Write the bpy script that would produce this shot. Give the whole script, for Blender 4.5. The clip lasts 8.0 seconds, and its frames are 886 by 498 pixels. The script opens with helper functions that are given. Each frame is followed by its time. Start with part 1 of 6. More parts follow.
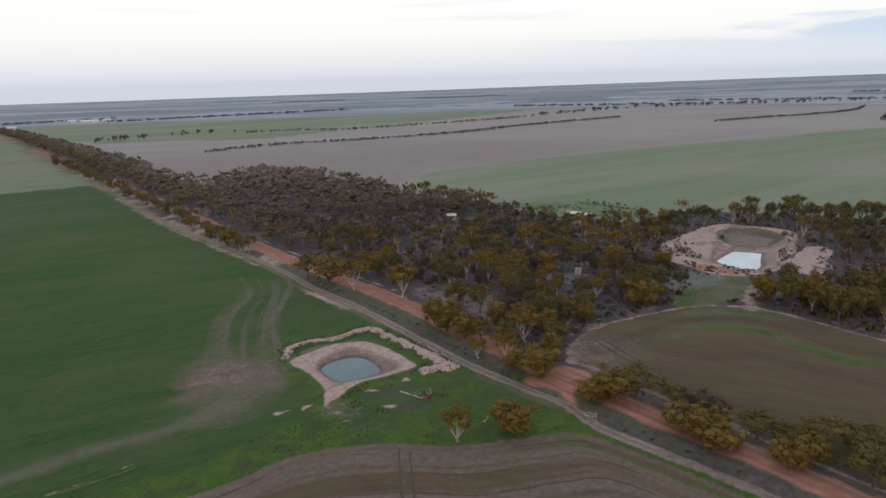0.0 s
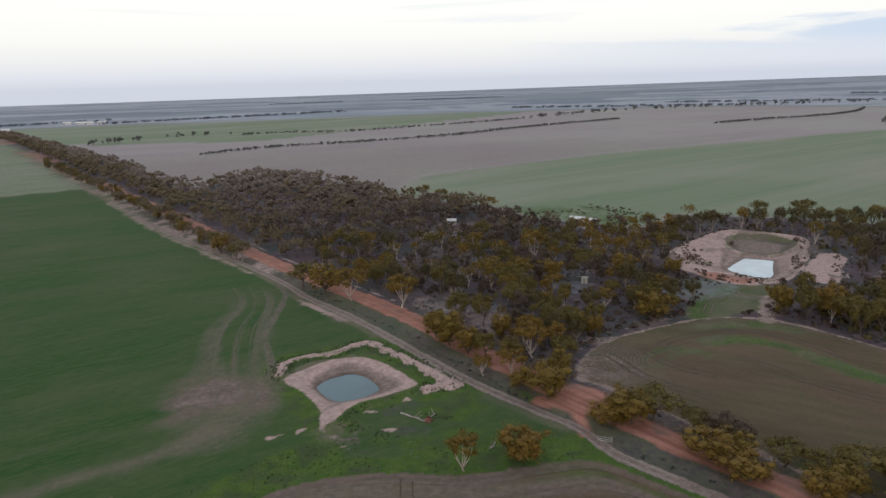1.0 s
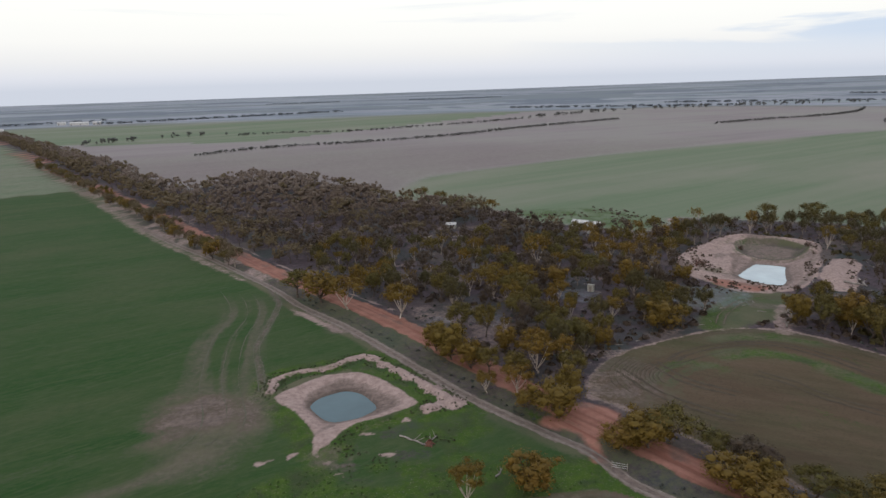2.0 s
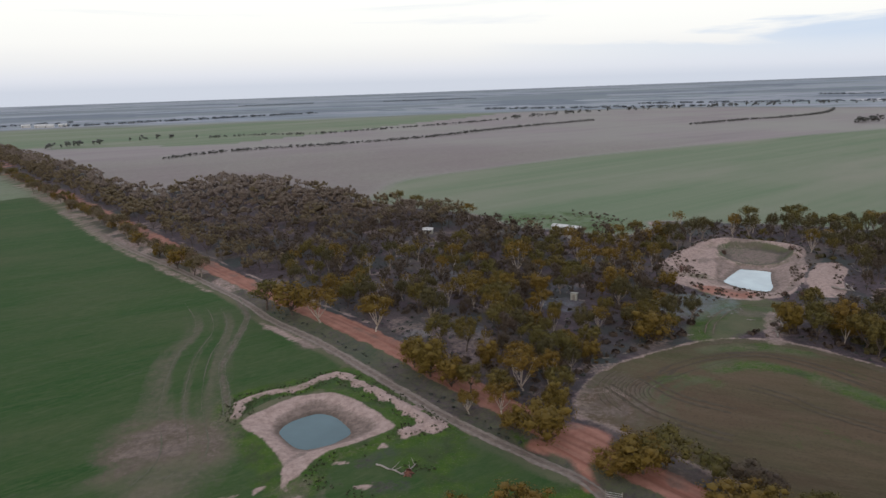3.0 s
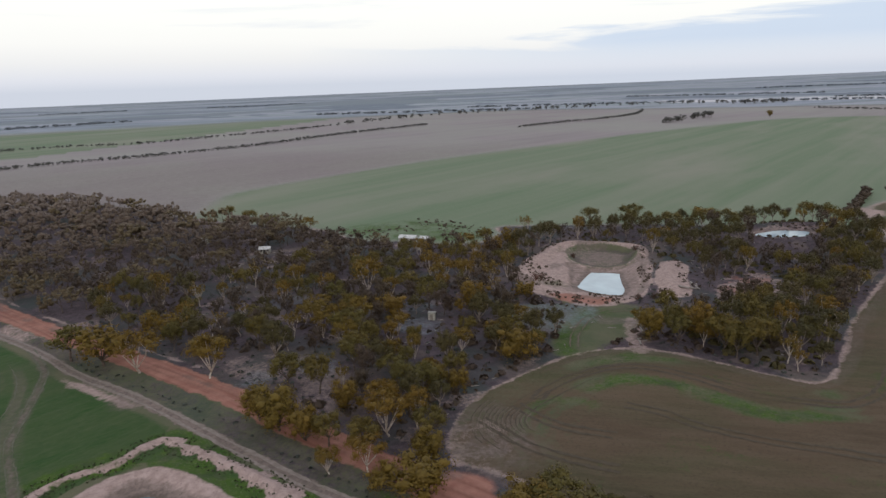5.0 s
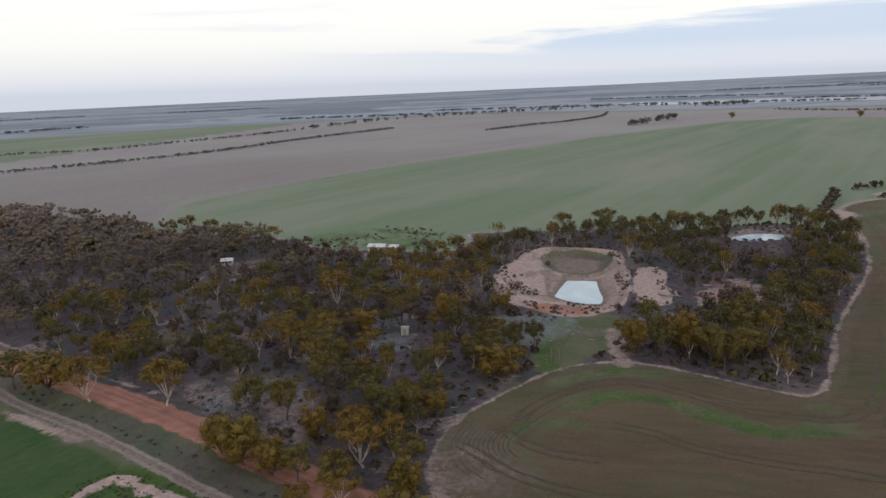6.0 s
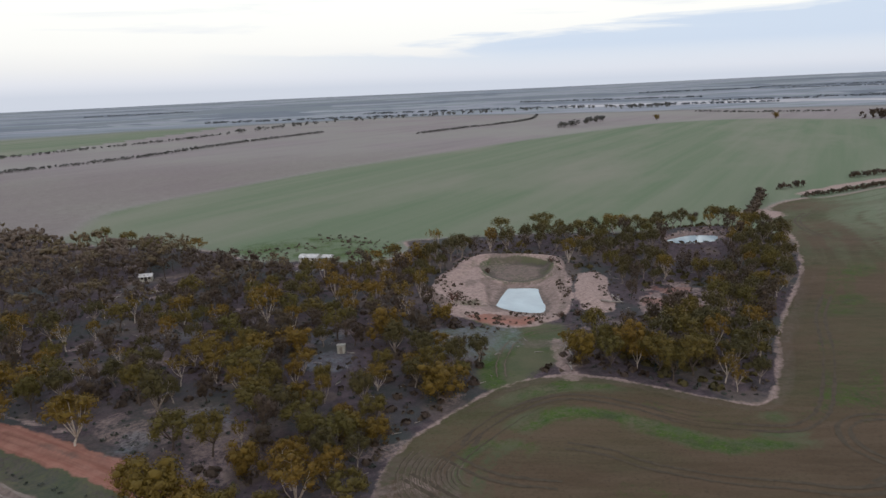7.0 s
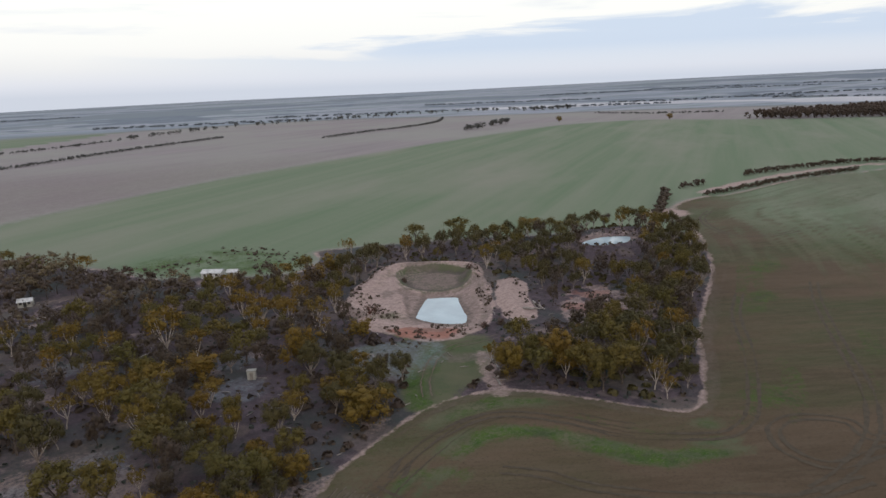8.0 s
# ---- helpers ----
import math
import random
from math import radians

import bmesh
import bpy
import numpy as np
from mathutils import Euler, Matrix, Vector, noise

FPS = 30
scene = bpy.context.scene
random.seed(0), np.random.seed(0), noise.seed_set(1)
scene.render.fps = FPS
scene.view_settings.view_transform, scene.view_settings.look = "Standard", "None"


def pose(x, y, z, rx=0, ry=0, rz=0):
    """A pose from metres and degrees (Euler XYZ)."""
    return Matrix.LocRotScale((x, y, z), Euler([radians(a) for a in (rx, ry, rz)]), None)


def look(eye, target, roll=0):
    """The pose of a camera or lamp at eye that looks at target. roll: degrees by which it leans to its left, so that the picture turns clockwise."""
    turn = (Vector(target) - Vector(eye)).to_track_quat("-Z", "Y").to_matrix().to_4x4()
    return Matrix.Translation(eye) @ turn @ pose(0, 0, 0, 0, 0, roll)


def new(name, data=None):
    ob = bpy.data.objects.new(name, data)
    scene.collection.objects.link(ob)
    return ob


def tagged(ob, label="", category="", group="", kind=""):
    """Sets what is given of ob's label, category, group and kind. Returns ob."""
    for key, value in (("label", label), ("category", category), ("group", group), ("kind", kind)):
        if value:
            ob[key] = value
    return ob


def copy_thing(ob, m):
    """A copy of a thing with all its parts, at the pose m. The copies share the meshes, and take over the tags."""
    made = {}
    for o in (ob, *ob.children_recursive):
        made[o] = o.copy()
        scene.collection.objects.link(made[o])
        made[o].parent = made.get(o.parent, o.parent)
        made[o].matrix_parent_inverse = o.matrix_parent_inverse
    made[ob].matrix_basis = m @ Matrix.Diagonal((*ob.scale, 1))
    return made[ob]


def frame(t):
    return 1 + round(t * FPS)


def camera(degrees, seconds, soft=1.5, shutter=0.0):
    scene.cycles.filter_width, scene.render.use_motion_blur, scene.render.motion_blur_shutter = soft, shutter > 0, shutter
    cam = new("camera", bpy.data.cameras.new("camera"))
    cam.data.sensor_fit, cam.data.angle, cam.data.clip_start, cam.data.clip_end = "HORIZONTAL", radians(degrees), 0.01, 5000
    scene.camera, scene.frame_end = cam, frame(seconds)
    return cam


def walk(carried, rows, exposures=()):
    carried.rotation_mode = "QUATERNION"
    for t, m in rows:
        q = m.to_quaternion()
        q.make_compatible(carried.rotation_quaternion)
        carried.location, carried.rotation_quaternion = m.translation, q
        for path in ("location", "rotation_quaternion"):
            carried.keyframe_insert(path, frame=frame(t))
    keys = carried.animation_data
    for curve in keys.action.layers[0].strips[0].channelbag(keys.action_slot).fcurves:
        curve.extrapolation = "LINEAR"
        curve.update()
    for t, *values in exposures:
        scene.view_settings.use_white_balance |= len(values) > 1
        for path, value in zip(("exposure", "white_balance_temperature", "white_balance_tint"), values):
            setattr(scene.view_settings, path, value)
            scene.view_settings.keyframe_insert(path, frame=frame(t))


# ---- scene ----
cam = camera(65.0, 8.0)
PATH = [
    (0, (1.295, -1.71, 60.587), (1.55, 0.216, 60.111), -1.6),
    (0.5, (1.324, 2.677, 60.565), (1.584, 4.603, 60.091), -1.6),
    (1, (1.382, 7.108, 60.508), (1.645, 9.034, 60.036), -1.6),
    (1.5, (1.59, 11.522, 60.435), (1.856, 13.447, 59.963), -1.6),
    (3, (2.819, 24.856, 60.103), (3.158, 26.77, 59.633), -1.6),
    (3.5, (3.373, 29.433, 60.017), (3.824, 31.324, 59.546), -1.7),
    (4, (3.888, 33.936, 59.931), (4.48, 35.788, 59.46), -1.8),
    (4.5, (4.502, 38.387, 59.859), (5.202, 40.2, 59.388), -1.8),
    (4.7, (4.825, 40.117, 59.847), (5.561, 41.915, 59.376), -1.8),
    (5.8, (7.171, 49.459, 59.691), (8.019, 51.21, 59.226), -1.9),
    (6, (7.692, 51.149, 59.677), (8.557, 52.892, 59.213), -2.0),
    (6.5, (9.237, 55.308, 59.625), (10.166, 57.018, 59.163), -2.0),
    (7, (10.98, 59.44, 59.558), (12.012, 61.089, 59.096), -2.0),
    (7.5, (12.735, 63.595, 59.496), (13.901, 65.151, 59.03), -2.1),
    (8, (14.419, 67.881, 59.47), (15.663, 69.377, 59.007), -2.1),
]
walk(cam, [(t, look(e, a, r)) for t, e, a, r in PATH], [(0, 0.0, 6420, 10), (8, 0.0, 6420, 10)])

# ---- world, sun, exposure ----
scene.view_settings.exposure = 0.0
SUN_AZ, SUN_EL = radians(205), radians(24)

world = bpy.data.worlds.new("world")
scene.world = world
world.use_nodes = True
wn, wl = world.node_tree.nodes, world.node_tree.links
wn.clear()


def wnode(kind, **values):
    n = wn.new(kind)
    for k, v in values.items():
        n.inputs[k].default_value = v
    return n


def wramp(fac, stops):
    n = wn.new("ShaderNodeValToRGB")
    n.color_ramp.elements[0].position, n.color_ramp.elements[0].color = stops[0][0], (*stops[0][1], 1)
    n.color_ramp.elements[1].position, n.color_ramp.elements[1].color = stops[-1][0], (*stops[-1][1], 1)
    for p, c in stops[1:-1]:
        n.color_ramp.elements.new(p).color = (*c, 1)
    wl.new(fac, n.inputs[0])
    return n.outputs[0]


def wmix(fac, a, b):
    n = wn.new("ShaderNodeMix")
    n.data_type = "RGBA"
    for sock, val in ((n.inputs[0], fac), (n.inputs[6], a), (n.inputs[7], b)):
        if isinstance(val, (int, float)):
            sock.default_value = val
        elif isinstance(val, tuple):
            sock.default_value = (*val, 1)
        else:
            wl.new(val, sock)
    return n.outputs[2]


sky = wn.new("ShaderNodeTexSky")
sky.sky_type, sky.sun_disc = "NISHITA", False
sky.sun_elevation, sky.sun_rotation = SUN_EL, SUN_AZ
skyb = wn.new("ShaderNodeVectorMath")
skyb.operation = "SCALE"
skyb.inputs[3].default_value = 0.12
wl.new(sky.outputs[0], skyb.inputs[0])
coord = wn.new("ShaderNodeTexCoord")
sep = wn.new("ShaderNodeSeparateXYZ")
wl.new(coord.outputs["Generated"], sep.inputs[0])
# overcast layer: dull blue-mauve at the horizon, bright cream above it
veil = wramp(sep.outputs[2], [(0.0, (0.65, 0.69, 0.78)), (0.014, (0.77, 0.79, 0.86)), (0.035, (0.89, 0.885, 0.89)), (0.058, (0.99, 0.975, 0.945)), (0.13, (1.10, 1.09, 1.015)), (0.25, (1.08, 1.075, 1.03)), (0.40, (0.95, 0.99, 1.06)), (1.0, (0.71, 0.79, 0.95))])


def wmath(op, a, b=0.0, clamp=False):
    n = wn.new("ShaderNodeMath")
    n.operation, n.use_clamp = op, clamp
    for sock, val in zip(n.inputs, (a, b)):
        if isinstance(val, (int, float)):
            sock.default_value = val
        else:
            wl.new(val, sock)
    return n.outputs[0]


def wnoise(scale, stretch, shift, detail=7.0, distortion=0.4):
    mp = wn.new("ShaderNodeMapping")
    mp.inputs["Scale"].default_value, mp.inputs["Location"].default_value = stretch, shift
    wl.new(coord.outputs["Generated"], mp.inputs[0])
    n = wnode("ShaderNodeTexNoise", Scale=scale, Detail=detail, Roughness=0.55, Distortion=distortion)
    wl.new(mp.outputs[0], n.inputs["Vector"])
    return n.outputs[0]


# a blue-grey cloud bank in the east, its upper edge torn into streaks
ragged = wmath("MULTIPLY", wmath("SUBTRACT", wnoise(3.0, (1.0, 1.0, 9.0), (0.3, 0.1, 0.4)), 0.5), 0.10)
lift = wmath("ADD", wmath("SUBTRACT", 0.046, sep.outputs[2]), ragged)
lift = wmath("ADD", lift, wmath("MULTIPLY", sep.outputs[0], 0.03))
bank = wramp(lift, [(0.0, (0, 0, 0)), (0.012, (1, 1, 1))])
east = wramp(sep.outputs[0], [(0.22, (0.0, 0.0, 0.0)), (0.62, (1, 1, 1))])
foot = wramp(sep.outputs[2], [(0.012, (0.15, 0.15, 0.15)), (0.045, (1, 1, 1))])
dens = wmath("MULTIPLY", wmath("MULTIPLY", bank, east), foot)
clouded = wmix(wmath("MULTIPLY", dens, 0.9), veil, (0.60, 0.70, 0.86))
# thin wisps over the rest
wisp = wramp(wnoise(2.6, (1.0, 1.0, 16.0), (0.9, 0.4, 0.2)), [(0.57, (0, 0, 0)), (0.68, (1, 1, 1))])
over = wramp(sep.outputs[2], [(0.03, (0, 0, 0)), (0.06, (0.4, 0.4, 0.4)), (0.3, (0.4, 0.4, 0.4))])
clouded = wmix(wmath("MULTIPLY", wisp, over), clouded, (0.76, 0.79, 0.87))
final = wmix(0.94, skyb.outputs[0], clouded)
bg = wn.new("ShaderNodeBackground")
wl.new(final, bg.inputs[0])
bg.inputs[1].default_value = 1.0
wo = wn.new("ShaderNodeOutputWorld")
wl.new(bg.outputs[0], wo.inputs[0])

sun_data = bpy.data.lights.new("sun", "SUN")
sun_data.energy, sun_data.angle, sun_data.color = 0.5, radians(30), (1.0, 0.86, 0.72)
sun = new("sun", sun_data)
d = Vector((math.sin(SUN_AZ) * math.cos(SUN_EL), math.cos(SUN_AZ) * math.cos(SUN_EL), math.sin(SUN_EL)))
sun.matrix_world = look(d * 300, (0, 0, 0))


# ---- materials ----
class Mat:
    """A node material under construction."""

    def __init__(self, name, rough=0.9, metal=0.0, spec=0.3):
        self.m = bpy.data.materials.new(name)
        self.m.use_nodes = True
        self.t = self.m.node_tree
        self.b = self.t.nodes["Principled BSDF"]
        self.b.inputs["Roughness"].default_value = rough
        self.b.inputs["Metallic"].default_value = metal
        self.b.inputs["Specular IOR Level"].default_value = spec

    def put(self, sock, val):
        if isinstance(val, (int, float)):
            sock.default_value = val
        elif isinstance(val, tuple):
            sock.default_value = (*val, 1) if len(val) == 3 and sock.type == "RGBA" else val
        else:
            self.t.links.new(val, sock)

    def place(self):
        return self.t.nodes.new("ShaderNodeTexCoord").outputs["Object"]

    def noise(self, scale, detail=4.0, rough=0.6, vec=None, stretch=None, turn=0.0, distort=0.0):
        n = self.t.nodes.new("ShaderNodeTexNoise")
        n.inputs["Scale"].default_value, n.inputs["Detail"].default_value = scale, detail
        n.inputs["Roughness"].default_value, n.inputs["Distortion"].default_value = rough, distort
        vec = vec or self.place()
        if stretch:
            mp = self.t.nodes.new("ShaderNodeMapping")
            mp.inputs["Scale"].default_value = stretch
            mp.inputs["Rotation"].default_value = (0, 0, radians(turn))
            # turn first, then stretch along the turned axes
            mp.vector_type = "TEXTURE"
            mp.inputs["Scale"].default_value = tuple(1 / s for s in stretch)
            self.t.links.new(vec, mp.inputs[0])
            vec = mp.outputs[0]
        self.t.links.new(vec, n.inputs["Vector"])
        return n.outputs[0]

    def ramp(self, fac, stops):
        n = self.t.nodes.new("ShaderNodeValToRGB")
        e = n.color_ramp.elements
        e[0].position, e[0].color = stops[0][0], (*stops[0][1], 1)
        e[1].position, e[1].color = stops[-1][0], (*stops[-1][1], 1)
        for p, c in stops[1:-1]:
            e.new(p).color = (*c, 1)
        self.t.links.new(fac, n.inputs[0])
        return n.outputs[0]

    def mix(self, fac, a, b):
        n = self.t.nodes.new("ShaderNodeMix")
        n.data_type = "RGBA"
        self.put(n.inputs[0], fac), self.put(n.inputs[6], a), self.put(n.inputs[7], b)
        return n.outputs[2]

    def math(self, op, a, b=0.0, clamp=False):
        n = self.t.nodes.new("ShaderNodeMath")
        n.operation, n.use_clamp = op, clamp
        self.put(n.inputs[0], a), self.put(n.inputs[1], b)
        return n.outputs[0]

    def two(self, a, b, scale, lo=0.35, hi=0.65, **kw):
        """Two colours, patched by noise of that scale."""
        return self.mix(self.ramp(self.noise(scale, **kw), [(lo, (0, 0, 0)), (hi, (1, 1, 1))]), a, b)

    def random(self):
        return self.t.nodes.new("ShaderNodeObjectInfo").outputs["Random"]

    def island(self):
        return self.t.nodes.new("ShaderNodeNewGeometry").outputs["Random Per Island"]

    def bump(self, height, strength=0.4, dist=0.05):
        n = self.t.nodes.new("ShaderNodeBump")
        n.inputs["Strength"].default_value, n.inputs["Distance"].default_value = strength, dist
        self.t.links.new(height, n.inputs["Height"])
        self.t.links.new(n.outputs[0], self.b.inputs["Normal"])

    def done(self, color):
        self.put(self.b.inputs["Base Color"], color)
        return self.m


def cover_material():
    """The ground: soils, crops and litter, mixed by the covers stored on the sheet."""
    m = Mat("ground_cover", 0.95, 0, 0.15)
    covers = {}
    for name, keys in (("cover_a", "red pale lush"), ("cover_b", "crop bare litter"), ("cover_c", "rut stubble scrub"), ("cover_d", "thin plain wet"), ("cover_e", "salt timber spare")):
        at = m.t.nodes.new("ShaderNodeAttribute")
        at.attribute_name = name
        s = m.t.nodes.new("ShaderNodeSeparateColor")
        m.t.links.new(at.outputs["Color"], s.inputs[0])
        for k, o in zip(keys.split(), s.outputs):
            covers[k] = o
    fine, mid = m.noise(1.1, 8.0, 0.75), m.noise(0.22, 6.0, 0.65)
    frayed = m.math("ADD", m.math("MULTIPLY", m.math("SUBTRACT", fine, 0.5), 1.5), m.math("MULTIPLY", m.math("SUBTRACT", mid, 0.5), 0.8))

    def fac(key, fray=0.7, gain=2.4):
        k = covers[key]
        # breaks the edge up, and leaves the pure middle and outside alone
        edge = m.math("MULTIPLY", m.math("MULTIPLY", k, m.math("SUBTRACT", 1.0, k)), 4.0 * fray)
        torn = m.math("ADD", k, m.math("MULTIPLY", edge, frayed))
        return m.math("ADD", m.math("MULTIPLY", m.math("SUBTRACT", torn, 0.5), gain), 0.5, clamp=True)

    pasture = m.two((0.055, 0.075, 0.035), (0.12, 0.105, 0.065), 0.06)
    pasture = m.mix(m.ramp(fine, [(0.35, (0, 0, 0)), (0.75, (1, 1, 1))]), pasture, (0.10, 0.10, 0.055))
    # stubble far off: pinkish straw with long passes of the header
    pas = m.noise(0.05, 3.0, stretch=(1.0, 0.06, 1.0), turn=-68)
    stub = m.mix(m.ramp(pas, [(0.3, (0, 0, 0)), (0.7, (1, 1, 1))]), (0.212, 0.178, 0.175), (0.255, 0.216, 0.210))
    stub = m.mix(m.ramp(m.noise(0.006, 4.0), [(0.4, (0, 0, 0)), (0.65, (1, 1, 1))]), stub, (0.250, 0.232, 0.205))
    col = m.mix(fac("stubble", 0.5), pasture, stub)
    # young crop in drilled passes
    dril = m.noise(0.14, 7.0, 0.7, stretch=(1.0, 0.09, 1.0), turn=-71)
    crop = m.mix(m.ramp(dril, [(0.36, (0, 0, 0)), (0.68, (1, 1, 1))]), (0.016, 0.057, 0.010), (0.044, 0.072, 0.022))
    crop = m.mix(m.ramp(m.noise(0.03, 8.0, 0.68, stretch=(1.0, 0.4, 1.0), turn=-71), [(0.45, (0, 0, 0)), (0.66, (0.9, 0.9, 0.9))]), crop, (0.064, 0.078, 0.034))
    crop = m.mix(m.ramp(m.noise(0.55, 6.0, 0.75), [(0.45, (0, 0, 0)), (0.7, (0.7, 0.7, 0.7))]), crop, (0.026, 0.056, 0.018))
    crop = m.mix(m.ramp(m.noise(1.4, 7.0, 0.78, stretch=(1.0, 0.3, 1.0), turn=-71), [(0.48, (0, 0, 0)), (0.66, (0.5, 0.5, 0.5))]), crop, (0.070, 0.088, 0.038))
    crop = m.mix(m.ramp(m.noise(0.9, 6.0, 0.7, stretch=(1.0, 0.12, 1.0), turn=-58), [(0.5, (0, 0, 0)), (0.66, (0.4, 0.4, 0.4))]), crop, (0.078, 0.092, 0.042))
    col = m.mix(fac("crop", 0.6), col, crop)
    # thin young crop over last year's straw
    rows = m.noise(0.05, 4.0, stretch=(1.0, 0.03, 1.0), turn=-62)
    thin = m.mix(m.ramp(rows, [(0.35, (0, 0, 0)), (0.68, (1, 1, 1))]), (0.120, 0.158, 0.092), (0.172, 0.188, 0.128))
    thin = m.mix(m.ramp(m.noise(0.012, 5.0, stretch=(1.0, 0.3, 1.0), turn=-62), [(0.48, (0, 0, 0)), (0.7, (1, 1, 1))]), thin, (0.205, 0.200, 0.150))
    col = m.mix(fac("thin", 0.8), col, thin)
    bare = m.two((0.066, 0.045, 0.027), (0.106, 0.072, 0.045), 0.05, stretch=(1.0, 0.25, 1.0), turn=53)
    bare = m.mix(m.ramp(m.noise(0.03, 5.0, stretch=(1.0, 0.3, 1.0), turn=53), [(0.45, (0, 0, 0)), (0.64, (0.9, 0.9, 0.9))]), bare, (0.056, 0.062, 0.026))
    bare = m.mix(m.ramp(m.noise(0.5, 8.0, 0.75, stretch=(1.0, 0.16, 1.0), turn=53), [(0.44, (0, 0, 0)), (0.70, (0.55, 0.55, 0.55))]), bare, (0.122, 0.088, 0.060))
    bare = m.mix(m.ramp(m.noise(1.6, 6.0, 0.75), [(0.5, (0, 0, 0)), (0.7, (0.7, 0.7, 0.7))]), bare, (0.050, 0.038, 0.023))
    col = m.mix(fac("bare", 0.8), col, bare)
    lit = m.two((0.054, 0.040, 0.045), (0.114, 0.082, 0.090), 0.45, 0.42, 0.66, detail=8.0, rough=0.75)
    lit = m.mix(m.ramp(m.noise(2.6, 5.0, 0.7), [(0.5, (0, 0, 0)), (0.68, (1, 1, 1))]), lit, (0.040, 0.034, 0.032))
    lit = m.mix(m.ramp(m.noise(0.045, 5.0), [(0.48, (0, 0, 0)), (0.64, (0.8, 0.8, 0.8))]), lit, (0.046, 0.056, 0.050))
    col = m.mix(fac("litter", 0.9), col, lit)
    lush = m.two((0.030, 0.066, 0.010), (0.060, 0.098, 0.014), 0.4, detail=7.0, rough=0.7)
    lush = m.mix(m.ramp(m.noise(0.9, 7.0, 0.75), [(0.52, (0, 0, 0)), (0.68, (0.8, 0.8, 0.8))]), lush, (0.066, 0.070, 0.034))
    lush = m.mix(m.ramp(m.noise(3.2, 4.0, 0.7), [(0.58, (0, 0, 0)), (0.68, (0.8, 0.8, 0.8))]), lush, (0.17, 0.165, 0.11))
    lush = m.mix(m.ramp(m.noise(0.16, 5.0, 0.65), [(0.48, (0, 0, 0)), (0.62, (0.6, 0.6, 0.6))]), lush, (0.038, 0.044, 0.026))
    col = m.mix(fac("lush", 1.0), col, lush)
    pale = m.two((0.250, 0.175, 0.150), (0.40, 0.292, 0.258), 0.8, detail=7.0, rough=0.7)
    pale = m.mix(m.ramp(m.noise(2.2, 4.0), [(0.62, (0, 0, 0)), (0.72, (1, 1, 1))]), pale, (0.16, 0.115, 0.085))
    col = m.mix(fac("pale", 0.9), col, pale)
    grav = m.two((0.250, 0.112, 0.082), (0.340, 0.166, 0.125), 0.3)
    grav = m.mix(m.ramp(m.noise(0.9, 4.0, stretch=(1.0, 0.04, 1.0), turn=28), [(0.45, (0, 0, 0)), (0.7, (1, 1, 1))]), grav, (0.210, 0.085, 0.060))
    col = m.mix(fac("red", 0.5), col, grav)
    wet = m.two((0.105, 0.080, 0.068), (0.165, 0.125, 0.105), 0.8)
    col = m.mix(fac("wet", 0.9, 1.3), col, wet)
    # distant stubble, fallow and salt country, pale and blue to paint in the haze
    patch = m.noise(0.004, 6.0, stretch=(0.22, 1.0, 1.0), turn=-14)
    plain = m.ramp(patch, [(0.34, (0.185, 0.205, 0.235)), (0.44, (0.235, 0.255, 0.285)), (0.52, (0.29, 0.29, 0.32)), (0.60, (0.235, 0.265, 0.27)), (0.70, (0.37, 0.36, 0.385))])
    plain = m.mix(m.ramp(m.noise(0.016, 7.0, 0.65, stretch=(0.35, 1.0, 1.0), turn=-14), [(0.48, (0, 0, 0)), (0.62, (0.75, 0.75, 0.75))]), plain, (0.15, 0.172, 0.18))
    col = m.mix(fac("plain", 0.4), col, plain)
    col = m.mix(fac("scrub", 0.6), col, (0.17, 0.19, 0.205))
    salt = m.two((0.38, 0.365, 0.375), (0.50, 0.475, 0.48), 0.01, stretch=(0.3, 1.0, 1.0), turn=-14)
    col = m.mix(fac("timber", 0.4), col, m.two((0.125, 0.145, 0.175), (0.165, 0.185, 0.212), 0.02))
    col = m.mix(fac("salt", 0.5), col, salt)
    col = m.mix(m.math("MULTIPLY", covers["rut"], 0.75), col, (0.052, 0.040, 0.028))
    m.bump(fine, 0.5, 0.15)
    return m.done(col)


def leaf_material(name, a, b, c):
    """Foliage: each tree leans to one of two hues, and single clumps vary."""
    m = Mat(name, 0.65, 0, 0.25)
    col = m.mix(m.random(), a, b)
    col = m.mix(m.ramp(m.island(), [(0.35, (0, 0, 0)), (1.0, (0.85, 0.85, 0.85))]), col, c)
    col = m.mix(m.ramp(m.noise(0.5, 3.0), [(0.4, (0, 0, 0)), (0.7, (0.5, 0.5, 0.5))]), col, b)
    # leaves let some light through
    thru, both = m.t.nodes.new("ShaderNodeBsdfTranslucent"), m.t.nodes.new("ShaderNodeMixShader")
    m.put(thru.inputs["Color"], col)
    both.inputs[0].default_value = 0.32
    m.put(both.inputs[1], m.b.outputs[0]), m.put(both.inputs[2], thru.outputs[0])
    m.put(m.t.nodes["Material Output"].inputs["Surface"], both.outputs[0])
    return m.done(col)


def bark_material(name, a, b):
    m = Mat(name, 0.85, 0, 0.2)
    col = m.two(a, b, 1.4, 0.42, 0.62)
    m.bump(m.noise(6.0, 4.0), 0.5, 0.03)
    return m.done(col)


def plain_material(name, a, b, scale, rough=0.85, metal=0.0, stretch=None):
    m = Mat(name, rough, metal)
    kw = {"stretch": stretch} if stretch else {}
    col = m.two(a, b, scale, **kw)
    m.bump(m.noise(scale * 8, 3.0), 0.3, 0.02)
    return m.done(col)


